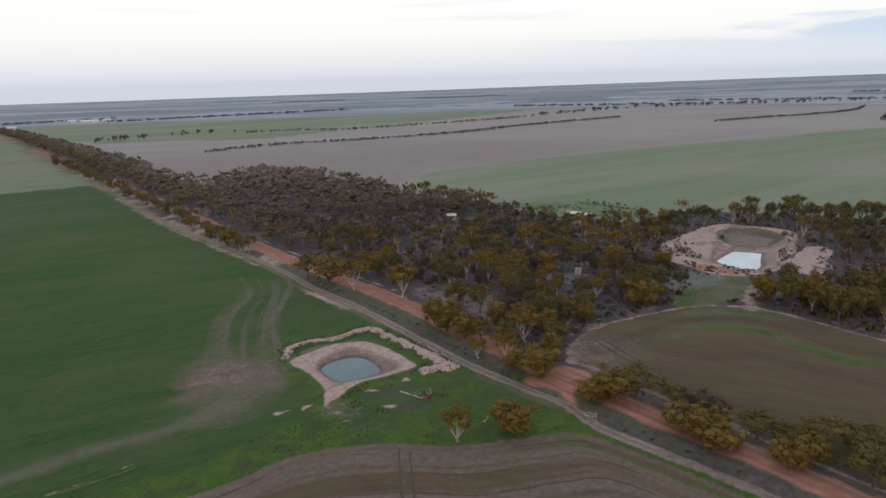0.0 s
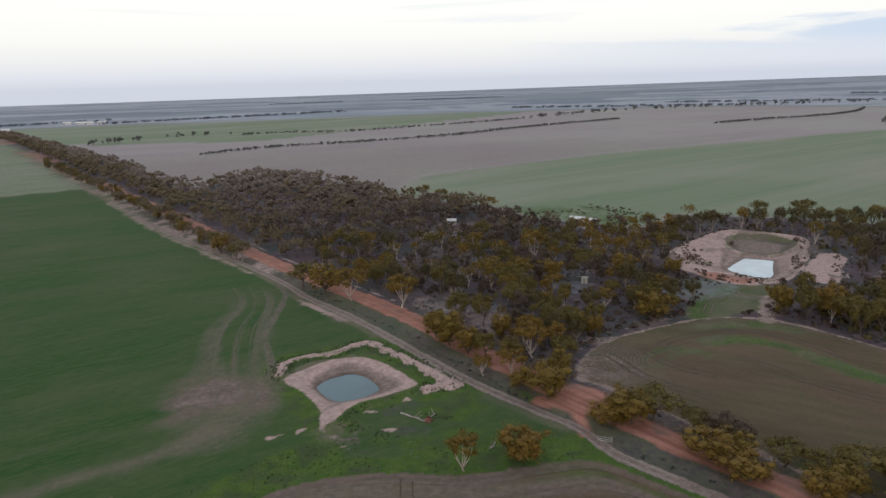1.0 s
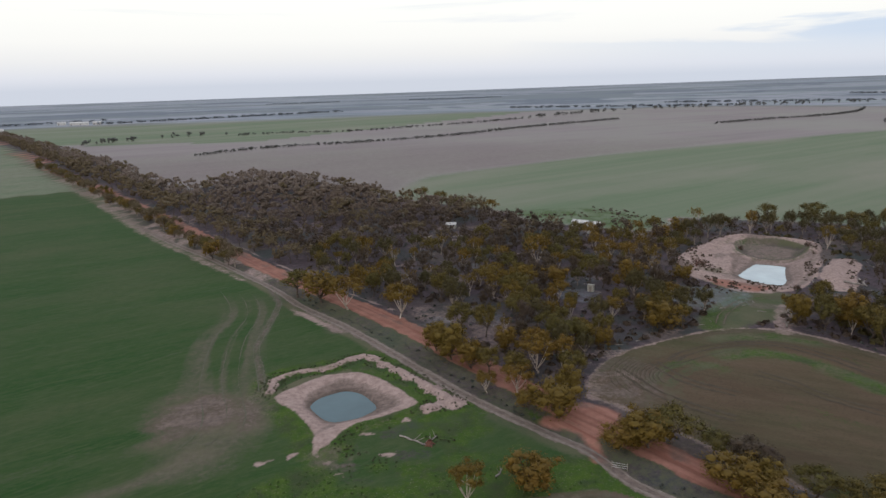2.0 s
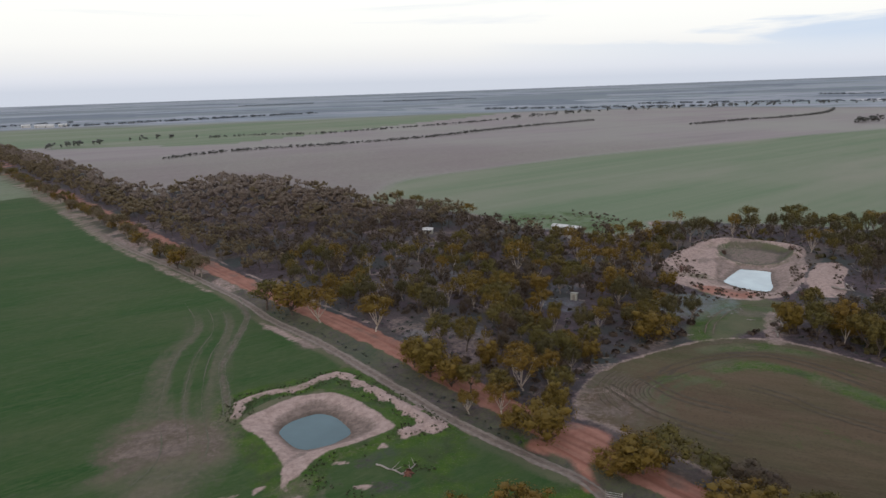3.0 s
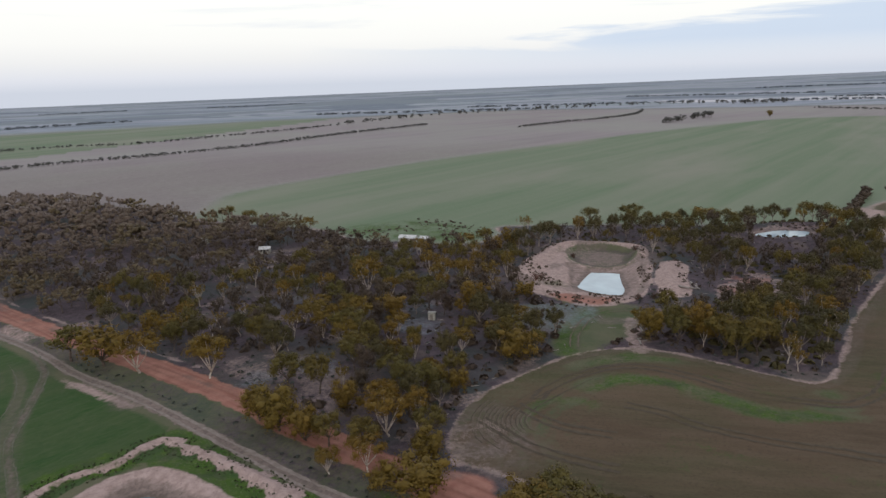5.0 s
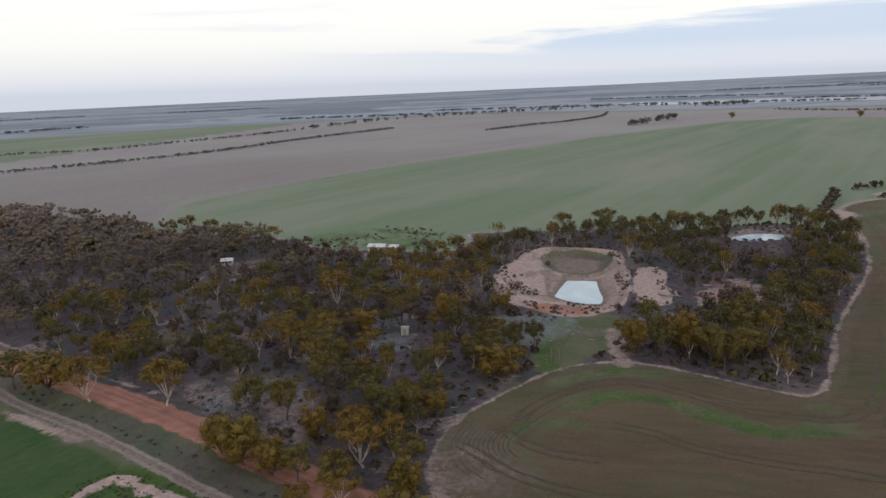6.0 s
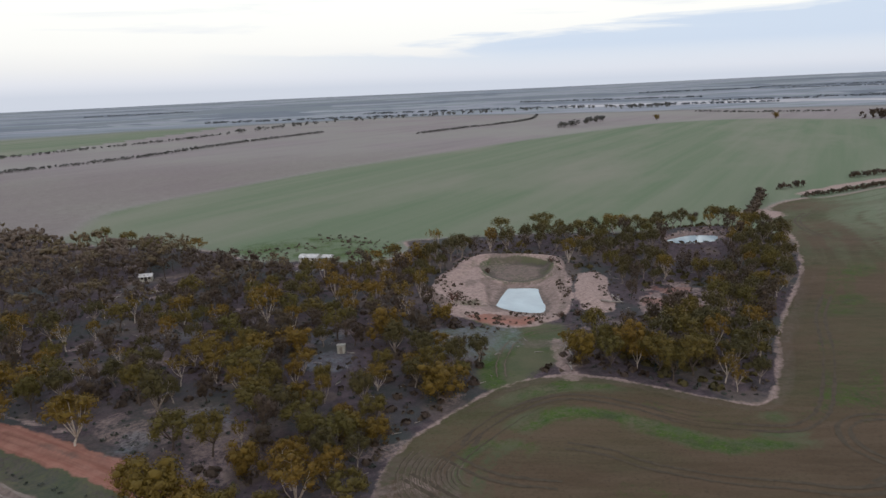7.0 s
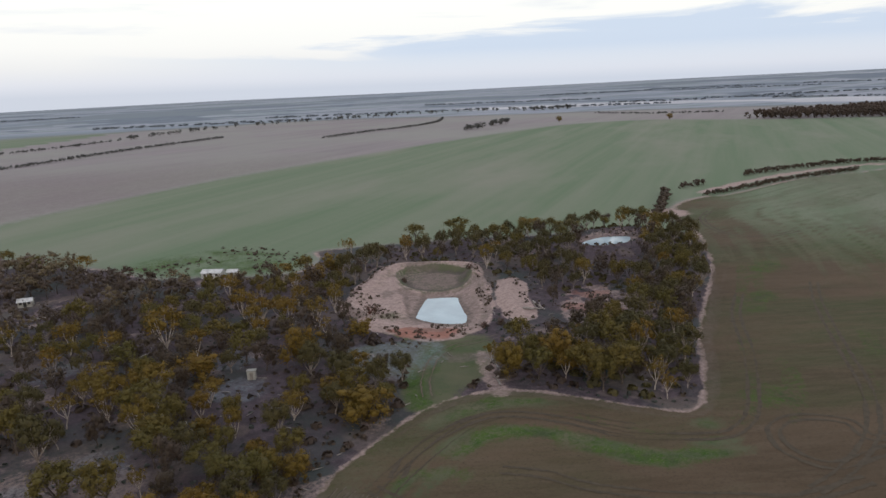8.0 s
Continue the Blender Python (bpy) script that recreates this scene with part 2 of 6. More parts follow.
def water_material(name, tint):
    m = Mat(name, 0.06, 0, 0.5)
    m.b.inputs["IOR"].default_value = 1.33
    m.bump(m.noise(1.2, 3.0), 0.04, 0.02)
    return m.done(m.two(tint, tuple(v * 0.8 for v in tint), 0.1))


GROUND = cover_material()
LEAF_RUST = leaf_material("leaves_rusty_olive", (0.206, 0.117, 0.019), (0.170, 0.116, 0.020), (0.116, 0.079, 0.021))
LEAF_GREEN = leaf_material("leaves_olive_green", (0.110, 0.097, 0.025), (0.148, 0.105, 0.022), (0.080, 0.066, 0.025))
LEAF_DEEP = leaf_material("leaves_deep_olive", (0.082, 0.072, 0.027), (0.104, 0.080, 0.026), (0.060, 0.051, 0.026))
LEAF_DARK = leaf_material("leaves_dull_brown", (0.100, 0.068, 0.050), (0.094, 0.068, 0.042), (0.068, 0.050, 0.042))
# the next three, for farther bush, are lightened to paint in haze
LEAF_BUSH = leaf_material("leaves_hazed_purple_brown", (0.172, 0.124, 0.096), (0.160, 0.122, 0.080), (0.134, 0.100, 0.084))
LEAF_HAZED = leaf_material("leaves_hazed_grey", (0.235, 0.172, 0.148), (0.215, 0.166, 0.128), (0.190, 0.146, 0.130))
LEAF_BELT = leaf_material("leaves_olive_brown", (0.172, 0.124, 0.070), (0.150, 0.118, 0.062), (0.128, 0.094, 0.064))
LEAF_GREY = leaf_material("leaves_grey_green", (0.072, 0.084, 0.066), (0.056, 0.062, 0.050), (0.096, 0.100, 0.086))
# the two for far rows and belts are paled to paint haze
LEAF_FAR = leaf_material("leaves_far_hazed", (0.125, 0.122, 0.114), (0.136, 0.132, 0.122), (0.155, 0.15, 0.142))
LEAF_DISTANT = leaf_material("leaves_distant_hazed", (0.215, 0.235, 0.26), (0.20, 0.22, 0.245), (0.235, 0.255, 0.28))
BARK_PALE = bark_material("bark_pale", (0.48, 0.41, 0.35), (0.32, 0.25, 0.20))
BARK_GREY = bark_material("bark_grey", (0.30, 0.25, 0.21), (0.17, 0.13, 0.11))
BARK_DARK = bark_material("bark_dark", (0.075, 0.055, 0.045), (0.14, 0.11, 0.09))
WATER_BLUE = water_material("water_still", (0.075, 0.125, 0.140))
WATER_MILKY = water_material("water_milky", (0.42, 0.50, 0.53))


# ---- the lie of the land ----
def smooth(v):
    v = np.clip(v, 0, 1)
    return v * v * (3 - 2 * v)


def lattice(ix, iy, seed):
    h = (ix.astype(np.int64) * 374761393 + iy.astype(np.int64) * 668265263 + seed * 974711) & 0x7FFFFFFF
    h = ((h ^ (h >> 13)) * 1274126177) & 0x7FFFFFFF
    return ((h ^ (h >> 16)) & 0xFFFF) / 65535.0


def patches(x, y, size, seed=0, octaves=3):
    """Value noise, 0 to 1, with features of that size in metres."""
    total, amp, norm = np.zeros(x.shape), 1.0, 0.0
    for o in range(octaves):
        fx, fy = x / size * 2**o, y / size * 2**o
        ix, iy = np.floor(fx), np.floor(fy)
        u, v = smooth(fx - ix), smooth(fy - iy)
        s = seed * 17 + o
        a, b = lattice(ix, iy, s), lattice(ix + 1, iy, s)
        c, e = lattice(ix, iy + 1, s), lattice(ix + 1, iy + 1, s)
        total += amp * ((a * (1 - u) + b * u) * (1 - v) + (c * (1 - u) + e * u) * v)
        norm, amp = norm + amp, amp * 0.5
    return total / norm


def spline(pts, closed=False, n=6):
    """A Catmull-Rom curve through the points."""
    p = np.array(pts, float)
    k = len(p)
    at = (lambda i: p[i % k]) if closed else (lambda i: p[min(max(i, 0), k - 1)])
    out = []
    for i in range(k if closed else k - 1):
        a, b, c, e = at(i - 1), at(i), at(i + 1), at(i + 2)
        for j in range(n):
            t = j / n
            out.append(0.5 * (2 * b + (c - a) * t + (2 * a - 5 * b + 4 * c - e) * t**2 + (3 * b - a - 3 * c + e) * t**3))
    if not closed:
        out.append(p[-1])
    return np.array(out)


def away(x, y, line, closed=False, reach=60.0):
    """The distance from a line, within its reach."""
    out = np.full(x.shape, 1e6)
    near = (x > line[:, 0].min() - reach) & (x < line[:, 0].max() + reach) & (y > line[:, 1].min() - reach) & (y < line[:, 1].max() + reach)
    if not near.any():
        return out
    px, py = x[near], y[near]
    best = np.full(px.shape, 1e12)
    ends = np.roll(line, -1, 0) if closed else line[1:]
    for (ax, ay), (bx, by) in zip(line if closed else line[:-1], ends):
        dx, dy = bx - ax, by - ay
        t = np.clip(((px - ax) * dx + (py - ay) * dy) / (dx * dx + dy * dy + 1e-9), 0, 1)
        best = np.minimum(best, (px - ax - t * dx) ** 2 + (py - ay - t * dy) ** 2)
    out[near] = np.sqrt(best)
    return out


def within(x, y, line):
    """Whether a place lies inside the closed line."""
    odd = np.zeros(x.shape, bool)
    for (ax, ay), (bx, by) in zip(line, np.roll(line, -1, 0)):
        if ay == by:
            continue
        odd ^= ((ay > y) != (by > y)) & (x < (bx - ax) * (y - ay) / (by - ay) + ax)
    return odd


def inward(x, y, line, reach=60.0):
    """The signed distance from a closed line, positive inside."""
    dist = away(x, y, line, True, reach)
    return np.where(within(x, y, line), dist, -dist)


# lines of the plan, in metres
ROAD = spline([(-640, 1330), (-330, 795), (-202, 567), (-99, 385), (-38, 271), (-24, 246), (3.4, 200.5), (12.3, 185.3), (19, 172.8), (39, 132.5), (43, 125.5), (53, 108), (61.7, 94.5), (69.3, 80.3), (85, 50), (120, -20)])
TRACK = spline([(-640, 1370), (-543, 1199), (-319, 768), (-244, 627), (-140.5, 436.6), (-81.4, 323), (-46.8, 268), (-23, 228), (-12, 205), (-1.1, 187.5), (8.9, 168.3), (16.4, 153.3), (25, 137), (34.6, 122.6), (39.4, 115.9), (42.5, 106), (47.6, 98.3), (56.6, 86), (62, 77), (80, 40)])
SWING = spline([(-66, 288), (-47, 262), (-31, 222), (-26, 201), (-27.5, 181), (-26, 158), (-22, 138), (-25, 127)])
BRANCH = spline([(-23, 227), (-18.7, 211), (-18.6, 202), (-19.9, 187), (-20.9, 175), (-18.6, 161), (-17, 150)])
OUTER = spline([(-15.2, 148.9), (-15, 154), (-12.6, 156.6), (-8.8, 158), (-6.5, 158.6), (-3.8, 159), (1.4, 163), (4.9, 163.6), (8.7, 157.6), (13.6, 149.9), (16.8, 144.2), (19.6, 138.8), (20.2, 137.6), (17.3, 137), (14.5, 135.2)])
RIM = spline([(-13.9, 145.5), (-10, 150.1), (-4.9, 154.1), (-0.5, 154.9), (4.5, 153.1), (8, 148.6), (11.7, 141.6), (13.1, 138.9), (12.2, 137), (7, 134.1), (2.2, 132.5), (-0.2, 130.9), (-2.4, 127.7), (-3.9, 124.8), (-5.9, 126), (-5.8, 129.3), (-8.2, 135.3), (-10.9, 141)], True)
POOL = spline([(-7.2, 143), (-5.8, 146), (-2.7, 148), (0, 148.5), (2.6, 146.7), (4.5, 143.1), (5.4, 140), (4.5, 138.2), (1.3, 135.9), (-2.1, 135.4), (-4, 136.4), (-6, 139.6)], True)
MUD = spline([(-8.6, 142.8), (-7.3, 147.6), (-3.8, 151.5), (-0.5, 152.7), (3.2, 149.8), (7.7, 144), (10.3, 140), (8.7, 137.2), (5.2, 135.4), (0.8, 134.3), (-3.6, 134), (-6.4, 138)], True)
SPILL = spline([(-4.5, 129), (-5.5, 126.6), (-7.6, 124.6), (-10.8, 123.5), (-15, 121.5)])
SPILL_2 = spline([(-4.9, 127.8), (-5.6, 123), (-3.2, 119), (-2, 115.8)])
FIELD_EDGE = spline([(-90, 70), (-60, 82), (-40, 90), (-28, 95.5), (-19.1, 99.8), (-12.5, 104.6), (-3.3, 106.9), (6.3, 106.4), (15.8, 104), (20.7, 103.9), (30.9, 104.9), (38, 104.5), (45, 97), (56, 81), (70, 50)])
EAST_EDGE = spline([(46.8, 135), (49.5, 143), (58.5, 152.8), (70, 158.2), (87, 163), (98, 162), (105.5, 157.6), (112, 147.5), (116.5, 137.3), (121, 130), (124.5, 129), (130.5, 131), (145, 139.5), (160, 149.2), (189, 163.3), (217.5, 178), (244, 196.4), (267.4, 216), (279.4, 230), (306, 245), (331, 247), (349, 240), (411, 239), (457, 227), (490, 216), (800, 150)])
WEST_EDGE = spline([(46.8, 135), (52.6, 126.8), (59, 114), (65.6, 101.8), (70.2, 91.9), (74.5, 82.9), (95, 48)])
STUBBLE_EDGE = spline([(44, 436), (62, 462), (120, 496), (198, 534), (275, 563), (416, 609), (502, 634), (616, 662), (745, 684), (860, 640), (905, 520), (1000, 380), (1400, 0)])
WOOD_EDGE = spline([(-640, 1345), (-393, 985), (-314, 835), (-237, 703), (-170, 590), (-122, 497), (-96, 455), (-80, 462), (-67, 478), (-43, 492), (-11, 452), (12, 410), (32, 378), (46, 360), (60, 345), (74, 326), (82, 300), (95, 289), (108, 277), (120, 271), (134, 280), (140, 292), (152, 288), (174, 276), (190, 268), (212, 250), (230, 240), (248, 230), (256, 214)])
DAM_RIM = spline([(107, 216), (109.5, 226), (120.8, 237.4), (128.5, 243), (136.5, 249.5), (146, 253.5), (156.5, 247), (166, 234.5), (157.5, 221.7), (149.1, 211.2), (137.2, 197), (128.4, 189), (121, 187), (113.6, 187.5), (108.5, 192.5), (106.5, 200), (105.7, 208)], True)
DAM_POOL = spline([(121.9, 208.4), (124.6, 211.4), (128.2, 214.7), (133.5, 219), (135.2, 218.6), (137.7, 216.9), (140.4, 214.2), (138.6, 211.4), (135.6, 206.8), (133.4, 203.4), (131.8, 200.6), (128.4, 197.3), (126.6, 198), (124.8, 199.6), (122.8, 203)], True)
DAM_BACK = spline([(140.9, 243.8), (146.4, 247), (153.1, 244), (158.8, 238), (159.6, 230.3), (155.5, 224), (149, 219.6), (142.4, 219.4), (138, 222), (135.1, 227.3), (136.3, 235)], True)
SPOIL = spline([(146.8, 207), (152.5, 210.8), (158.5, 214), (163, 213.4), (159.1, 206.6), (150.8, 196.5), (142.6, 186), (138.2, 186), (137.6, 190.5), (139, 197)], True)
DAM_BOWL = spline([(132, 231), (134, 224), (142, 219.5), (150, 219), (155, 224), (158, 222), (150.5, 213), (140, 199.5), (131, 191.5), (124, 190.5), (118.5, 200), (117.5, 206), (121, 213), (127, 222)], True)
RED_BANK = spline([(107.9, 202.5), (113.2, 201.6), (116.9, 196.5), (120.6, 191.4), (117.6, 188.1), (113.6, 188.1), (109.3, 192.5), (107.4, 198.1)], True)
FAR_DAM = spline([(201.4, 224.9), (214, 230), (226.6, 229.4), (237.6, 224.4), (238.2, 217.2), (231.2, 210.1), (218, 205.8), (206.2, 209), (200, 216.2)], True)
FAR_POOL = spline([(207.7, 222.2), (214, 223.4), (221.1, 222.4), (226.6, 216.1), (218.5, 211.5), (212, 213.5), (206.9, 216.9)], True)
GREEN_GAP = spline([(87, 165), (95, 177), (104, 184), (116, 187), (122, 182), (112, 171), (97, 164.5)], True)
GAP_TRACK = spline([(91.6, 167), (95, 172), (99, 176.1), (105, 181), (112.1, 183.4), (118.3, 182.3), (125, 181)])
SALT_FLAT = spline([(90, 199), (100, 199), (112, 190), (106, 181), (97, 177), (89, 183)], True)
HOMESTEAD = spline([(73, 326), (95, 334), (119, 328), (136, 300), (134, 282), (120, 271), (108, 277), (95, 289), (82, 300)], True)
CLEARING = spline([(20, 182), (30, 172), (38, 172), (40, 184), (33, 196), (22, 202), (14, 200)], True)
HUT_CLEARING = spline([(32, 290), (40, 306), (56, 300), (62, 282), (52, 270), (40, 272)], True)

BELT_LINE = [(82, 149), (91, 147.5), (97, 142), (100, 134), (102.5, 126), (106, 121.5), (111, 119.5), (116, 118.5)]
RED_CLEARING = spline([(161.9, 191.7), (175.2, 189.9), (173.8, 179.1), (156.7, 168.7), (146.1, 167.6), (142.9, 173.8), (151.1, 184.5)], True)


def azimuth_drop(x, y):
    """How the plain falls away in the north-west and rises in the east, far off."""
    r = np.hypot(x, y)
    az = np.degrees(np.arctan2(x, np.maximum(y, 1e-3)))
    az = np.where(y <= 0, np.where(x > 0, 90.0, -90.0), az)
    rise = np.interp(az, [-90, -32, 8, 40, 72, 90], [-34, -33, -17, 8, 52, 60])
    return rise * smooth((r - 900) / 4000)


def height(x, y):
    z = azimuth_drop(x, y) + 0.35 * (patches(x, y, 60, 3) - 0.5)
    near = np.hypot(x - 90, y - 170) < 400
    rough = np.where(near, 0.18 * (patches(x, y, 3.0, 5) - 0.5), 0)
    z = z + rough
    rd = away(x, y, ROAD)
    z = z + 0.25 * smooth((8 - rd) / 4) - 0.35 * np.exp(-(((rd - 6.5) / 1.2) ** 2))
    z = np.where(away(x, y, TRACK) < 2.5, z - 0.12, z)
    # the farm dam beside the road
    dist = inward(x, y, RIM)
    pool = inward(x, y, POOL)
    down = np.where(dist > 0, dist / (dist + np.maximum(-pool, 0) + 1e-6), 0)
    z = z + np.where((dist > -4) & (dist <= 0), 0.45 * np.exp(-((dist / 2.0) ** 2)), 0)
    z = z + np.where(dist > 0, 0.45 - 1.0 * smooth(down), 0) - 0.8 * smooth((pool + 0.5) / 1.2)
    od = away(x, y, OUTER)
    z = z + 0.85 * np.exp(-(((od + 0.9 * (patches(x, y, 2.0, 12) - 0.5)) / 1.2) ** 2)) * (0.1 + 1.5 * patches(x, y, 2.4, 9))
    # the larger dam in the bush
    dist = inward(x, y, DAM_RIM)
    z = z + 1.5 * np.exp(-((dist - 2.5) / 3.0) ** 2) * (0.25 + 0.75 * smooth((y - 198) / 22))
    dpool = inward(x, y, DAM_POOL)
    z = z - 0.8 * smooth((inward(x, y, DAM_BOWL) + 0.6) / 1.8) + 0.25 * (patches(x, y, 4, 13) - 0.5) * (dist > 0)
    z = z - 0.6 * smooth((dpool + 6.0) / 5.5) - 0.8 * smooth((dpool + 0.6) / 1.2)
    z = z - 1.1 * smooth((inward(x, y, DAM_BACK) + 0.5) / 3.0)
    z = z + 1.6 * smooth(inward(x, y, SPOIL) / 6.0) * (0.6 + 0.8 * patches(x, y, 6, 11))
    far_in, far_pool = inward(x, y, FAR_DAM), inward(x, y, FAR_POOL)
    z = z + 2.9 * smooth((far_in + 16) / 16) + 0.5 * np.exp(-((far_in - 1.5) / 2.0) ** 2) - 0.7 * smooth((far_pool + 4) / 3.5) - 0.7 * smooth((far_pool + 0.6) / 1.2)
    return z


def ease(d, half, soft):
    """One within half of a line, nought past it, over a soft edge."""
    return np.clip((half - d) / soft + 0.5, 0, 1)


def axis(lo, a, b, hi, step, grow_lo, grow_hi):
    mid = list(np.arange(a, b + step / 2, step))
    left, s, v = [], step, a
    while v > lo:
        s *= grow_lo
        v -= s
        left.append(v)
    right, s, v = [], step, mid[-1]
    while v < hi:
        s *= grow_hi
        v += s
        right.append(v)
    return np.array(left[::-1] + mid + right)


def mesh_of(name, verts, faces, material, flat=True, normals=None):
    me = bpy.data.meshes.new(name)
    faces = np.asarray(faces, np.int32)
    verts = np.asarray(verts, np.float32)
    n, k = faces.shape
    me.vertices.add(len(verts))
    me.vertices.foreach_set("co", verts.ravel())
    me.loops.add(n * k)
    me.loops.foreach_set("vertex_index", faces.ravel())
    me.polygons.add(n)
    me.polygons.foreach_set("loop_start", np.arange(0, n * k, k, dtype=np.int32))
    me.polygons.foreach_set("use_smooth", np.full(n, not flat))
    me.update(calc_edges=True)
    me.materials.append(material)
    if normals is not None:
        me.attributes.new("custom_normal", "FLOAT_VECTOR", "POINT").data.foreach_set("vector", np.asarray(normals, np.float32).ravel())
        me.update()
    return me


def add_cover(me, name, r, g, b):
    at = me.attributes.new(name, "FLOAT_COLOR", "POINT")
    at.data.foreach_set("color", np.stack([r, g, b, np.ones_like(r)], 1).astype(np.float32).ravel())


def build_ground():
    xs = axis(-4900, -64, 205, 5000, 0.6, 1.05, 1.045)
    ys = axis(-1500, 76, 262, 5000, 0.6, 1.16, 1.04)
    gx, gy = np.meshgrid(xs, ys)
    x, y = gx.ravel(), gy.ravel()
    z = height(x, y)
    nx, ny = len(xs), len(ys)
    i = (np.arange(ny - 1)[:, None] * nx + np.arange(nx - 1)[None, :]).ravel()
    me = mesh_of("ground", np.stack([x, y, z], 1), np.stack([i, i + 1, i + nx + 1, i + nx], 1), GROUND, False)
    r = np.hypot(x, y)
    big, mid, small = patches(x, y, 40, 21), patches(x, y, 9, 22), patches(x, y, 2.5, 23)

    rd, td = away(x, y, ROAD), away(x, y, TRACK)
    west = np.zeros(x.shape, bool)
    road_x = np.interp(y, ROAD[::-1, 1], ROAD[::-1, 0])
    track_x = np.interp(y, TRACK[::-1, 1], TRACK[::-1, 0])
    west = x < track_x
    east_in = within(x, y, np.vstack([EAST_EDGE, [(900, -200), (150, -200)], WEST_EDGE[::-1]]))
    edge_e = away(x, y, EAST_EDGE)
    edge_w = away(x, y, WEST_EDGE)
    wood = within(x, y, np.vstack([WOOD_EDGE, EAST_EDGE[(EAST_EDGE[:, 0] < 250)][::-1], [(60, 100)], ROAD[ROAD[:, 1] > 100][::-1]]))
    fe = np.interp(x, FIELD_EDGE[:, 0], FIELD_EDGE[:, 1])
    south = west & (y < fe)

    red = ease(rd + 1.8 * (small - 0.5), 3.3, 1.0)
    cross = np.hypot(x - 45, y - 128)
    red = np.maximum(red, 0.8 * ease(cross + 6 * (mid - 0.5), 4.2, 3.0))
    red = np.maximum(red, 0.5 * ease(-inward(x, y, RED_CLEARING) + 7 * (mid - 0.5), 0, 4) * smooth((patches(x, y, 5, 31) - 0.4) * 5))
    red = np.maximum(red, 0.68 * ease(-inward(x, y, RED_BANK) + 1.6 * (small - 0.5), 0.3, 1.6))
    red = np.maximum(red, 0.75 * ease(away(x, y, spline([(36, 127), (41, 121), (40, 113)])) + 2 * (mid - 0.5), 1.6, 2))
    # pale tracks, banks and bare edges
    lane = ease(td + 1.4 * (small - 0.5), 1.2, 1.0) * (1 - 0.25 * ease(td, 0.3, 0.6))
    pale = (0.50 + 0.5 * mid) * lane
    worn = smooth((16 - np.abs(y - 192)) / 8) * west
    pale = np.maximum(pale, 0.7 * worn * ease(np.abs(td - 3.2) + 2 * (small - 0.5), 1.5, 2.2))
    far_track = (y > 236) & west
    pale = np.maximum(pale, 0.62 * (x > road_x) * ease(np.abs(rd - 5.6) + 2.4 * (small - 0.5), 0.8, 1.2) * (y > 195) * (y < 360) * smooth((mid - 0.3) * 5))
    pale = np.maximum(pale, 0.62 * ease(np.abs(td - 3.5) + 2.5 * (mid - 0.5), 1.8, 3.0) * (0.5 + 0.6 * small) * far_track)
    pale = np.maximum(pale, 0.56 * (x > track_x) * (x < road_x) * smooth((y - 215) / 30) * smooth((mid - 0.28) * 4) * (y < 700))
    branch = ease(away(x, y, BRANCH) + 1.2 * (small - 0.5), 0.75, 1.2)
    rim_in = inward(x, y, RIM)
    pool_in = inward(x, y, POOL)
    rim = ease(-rim_in + 1.2 * (small - 0.5), 0.3, 0.8)
    mud_in = inward(x, y, MUD)
    pale = np.maximum(pale, rim * (0.80 + 0.12 * small))
    outer_d = away(x, y, OUTER)
    pale = np.maximum(pale, ease(outer_d + 2.6 * (small - 0.5) + 1.2 * (patches(x, y, 1.3, 38) - 0.5), 0.95 + 0.35 * smooth((x + 2) / 8) + 0.9 * smooth((x - 15) / 4), 0.7) * (0.65 + 0.35 * smooth((patches(x, y, 2.2, 31) - 0.36 + 0.2 * (x > 2)) * 6)))
    pale = np.maximum(pale, 0.85 * ease(away(x, y, SPILL) + 4.0 * (small - 0.5), 0.8, 1.2) * smooth((patches(x, y, 1.6, 36) - 0.3) * 4))
    pale = np.maximum(pale, 0.66 * ease(away(x, y, SPILL_2) + 3.0 * (small - 0.5), 0.6, 0.9) * smooth((patches(x, y, 1.6, 36) - 0.3) * 4))
    # scraped patches by the dam
    for px, py, pr in ((3.5, 128.2, 1.4), (14.5, 135.5, 1.3), (10.5, 132.5, 0.9), (18.5, 134.6, 1.0), (-3, 120.5, 1.2), (6, 121, 1.4)):
        pale = np.maximum(pale, 0.7 * ease(np.hypot((x - px) * 0.5, (y - py) * 1.1 - 0.3 * (x - px)) + 3.2 * (patches(x, y, 1.3, 37) - 0.5), pr * 0.45, 0.8))
    dam_in = inward(x, y, DAM_RIM)
    gully = away(x, y, spline([(163, 222), (156, 214.5), (148, 206.5), (140, 197), (133, 189)]))
    back_in = inward(x, y, DAM_BACK)
    dam_pool = inward(x, y, DAM_POOL)
    pale = np.maximum(pale, ease(-dam_in + 3 * (mid - 0.5), 0.5, 1.5) * (1 - 0.85 * ease(-back_in + 2 * (mid - 0.5), 1.0, 1.5)))
    pale = pale * np.where(dam_in > 0, 0.66 + 0.32 * smooth((small - 0.3) * 2.5), 1.0)
    pale = pale * (1 - 0.45 * ease(np.hypot((x - 114) * 0.8, y - 213) + 4 * (mid - 0.5), 3.6, 4))
    pale = np.maximum(pale, 0.75 * ease(np.abs(back_in + 0.6) + 0.8 * (small - 0.5), 0.5, 0.9))
    pale = np.maximum(pale, ease(-inward(x, y, SPOIL) + 4 * (mid - 0.5), 2.0, 1.5))
    pale = pale * (1 - 0.8 * ease(gully + 3.0 * (mid - 0.5), 0.7, 1.4))
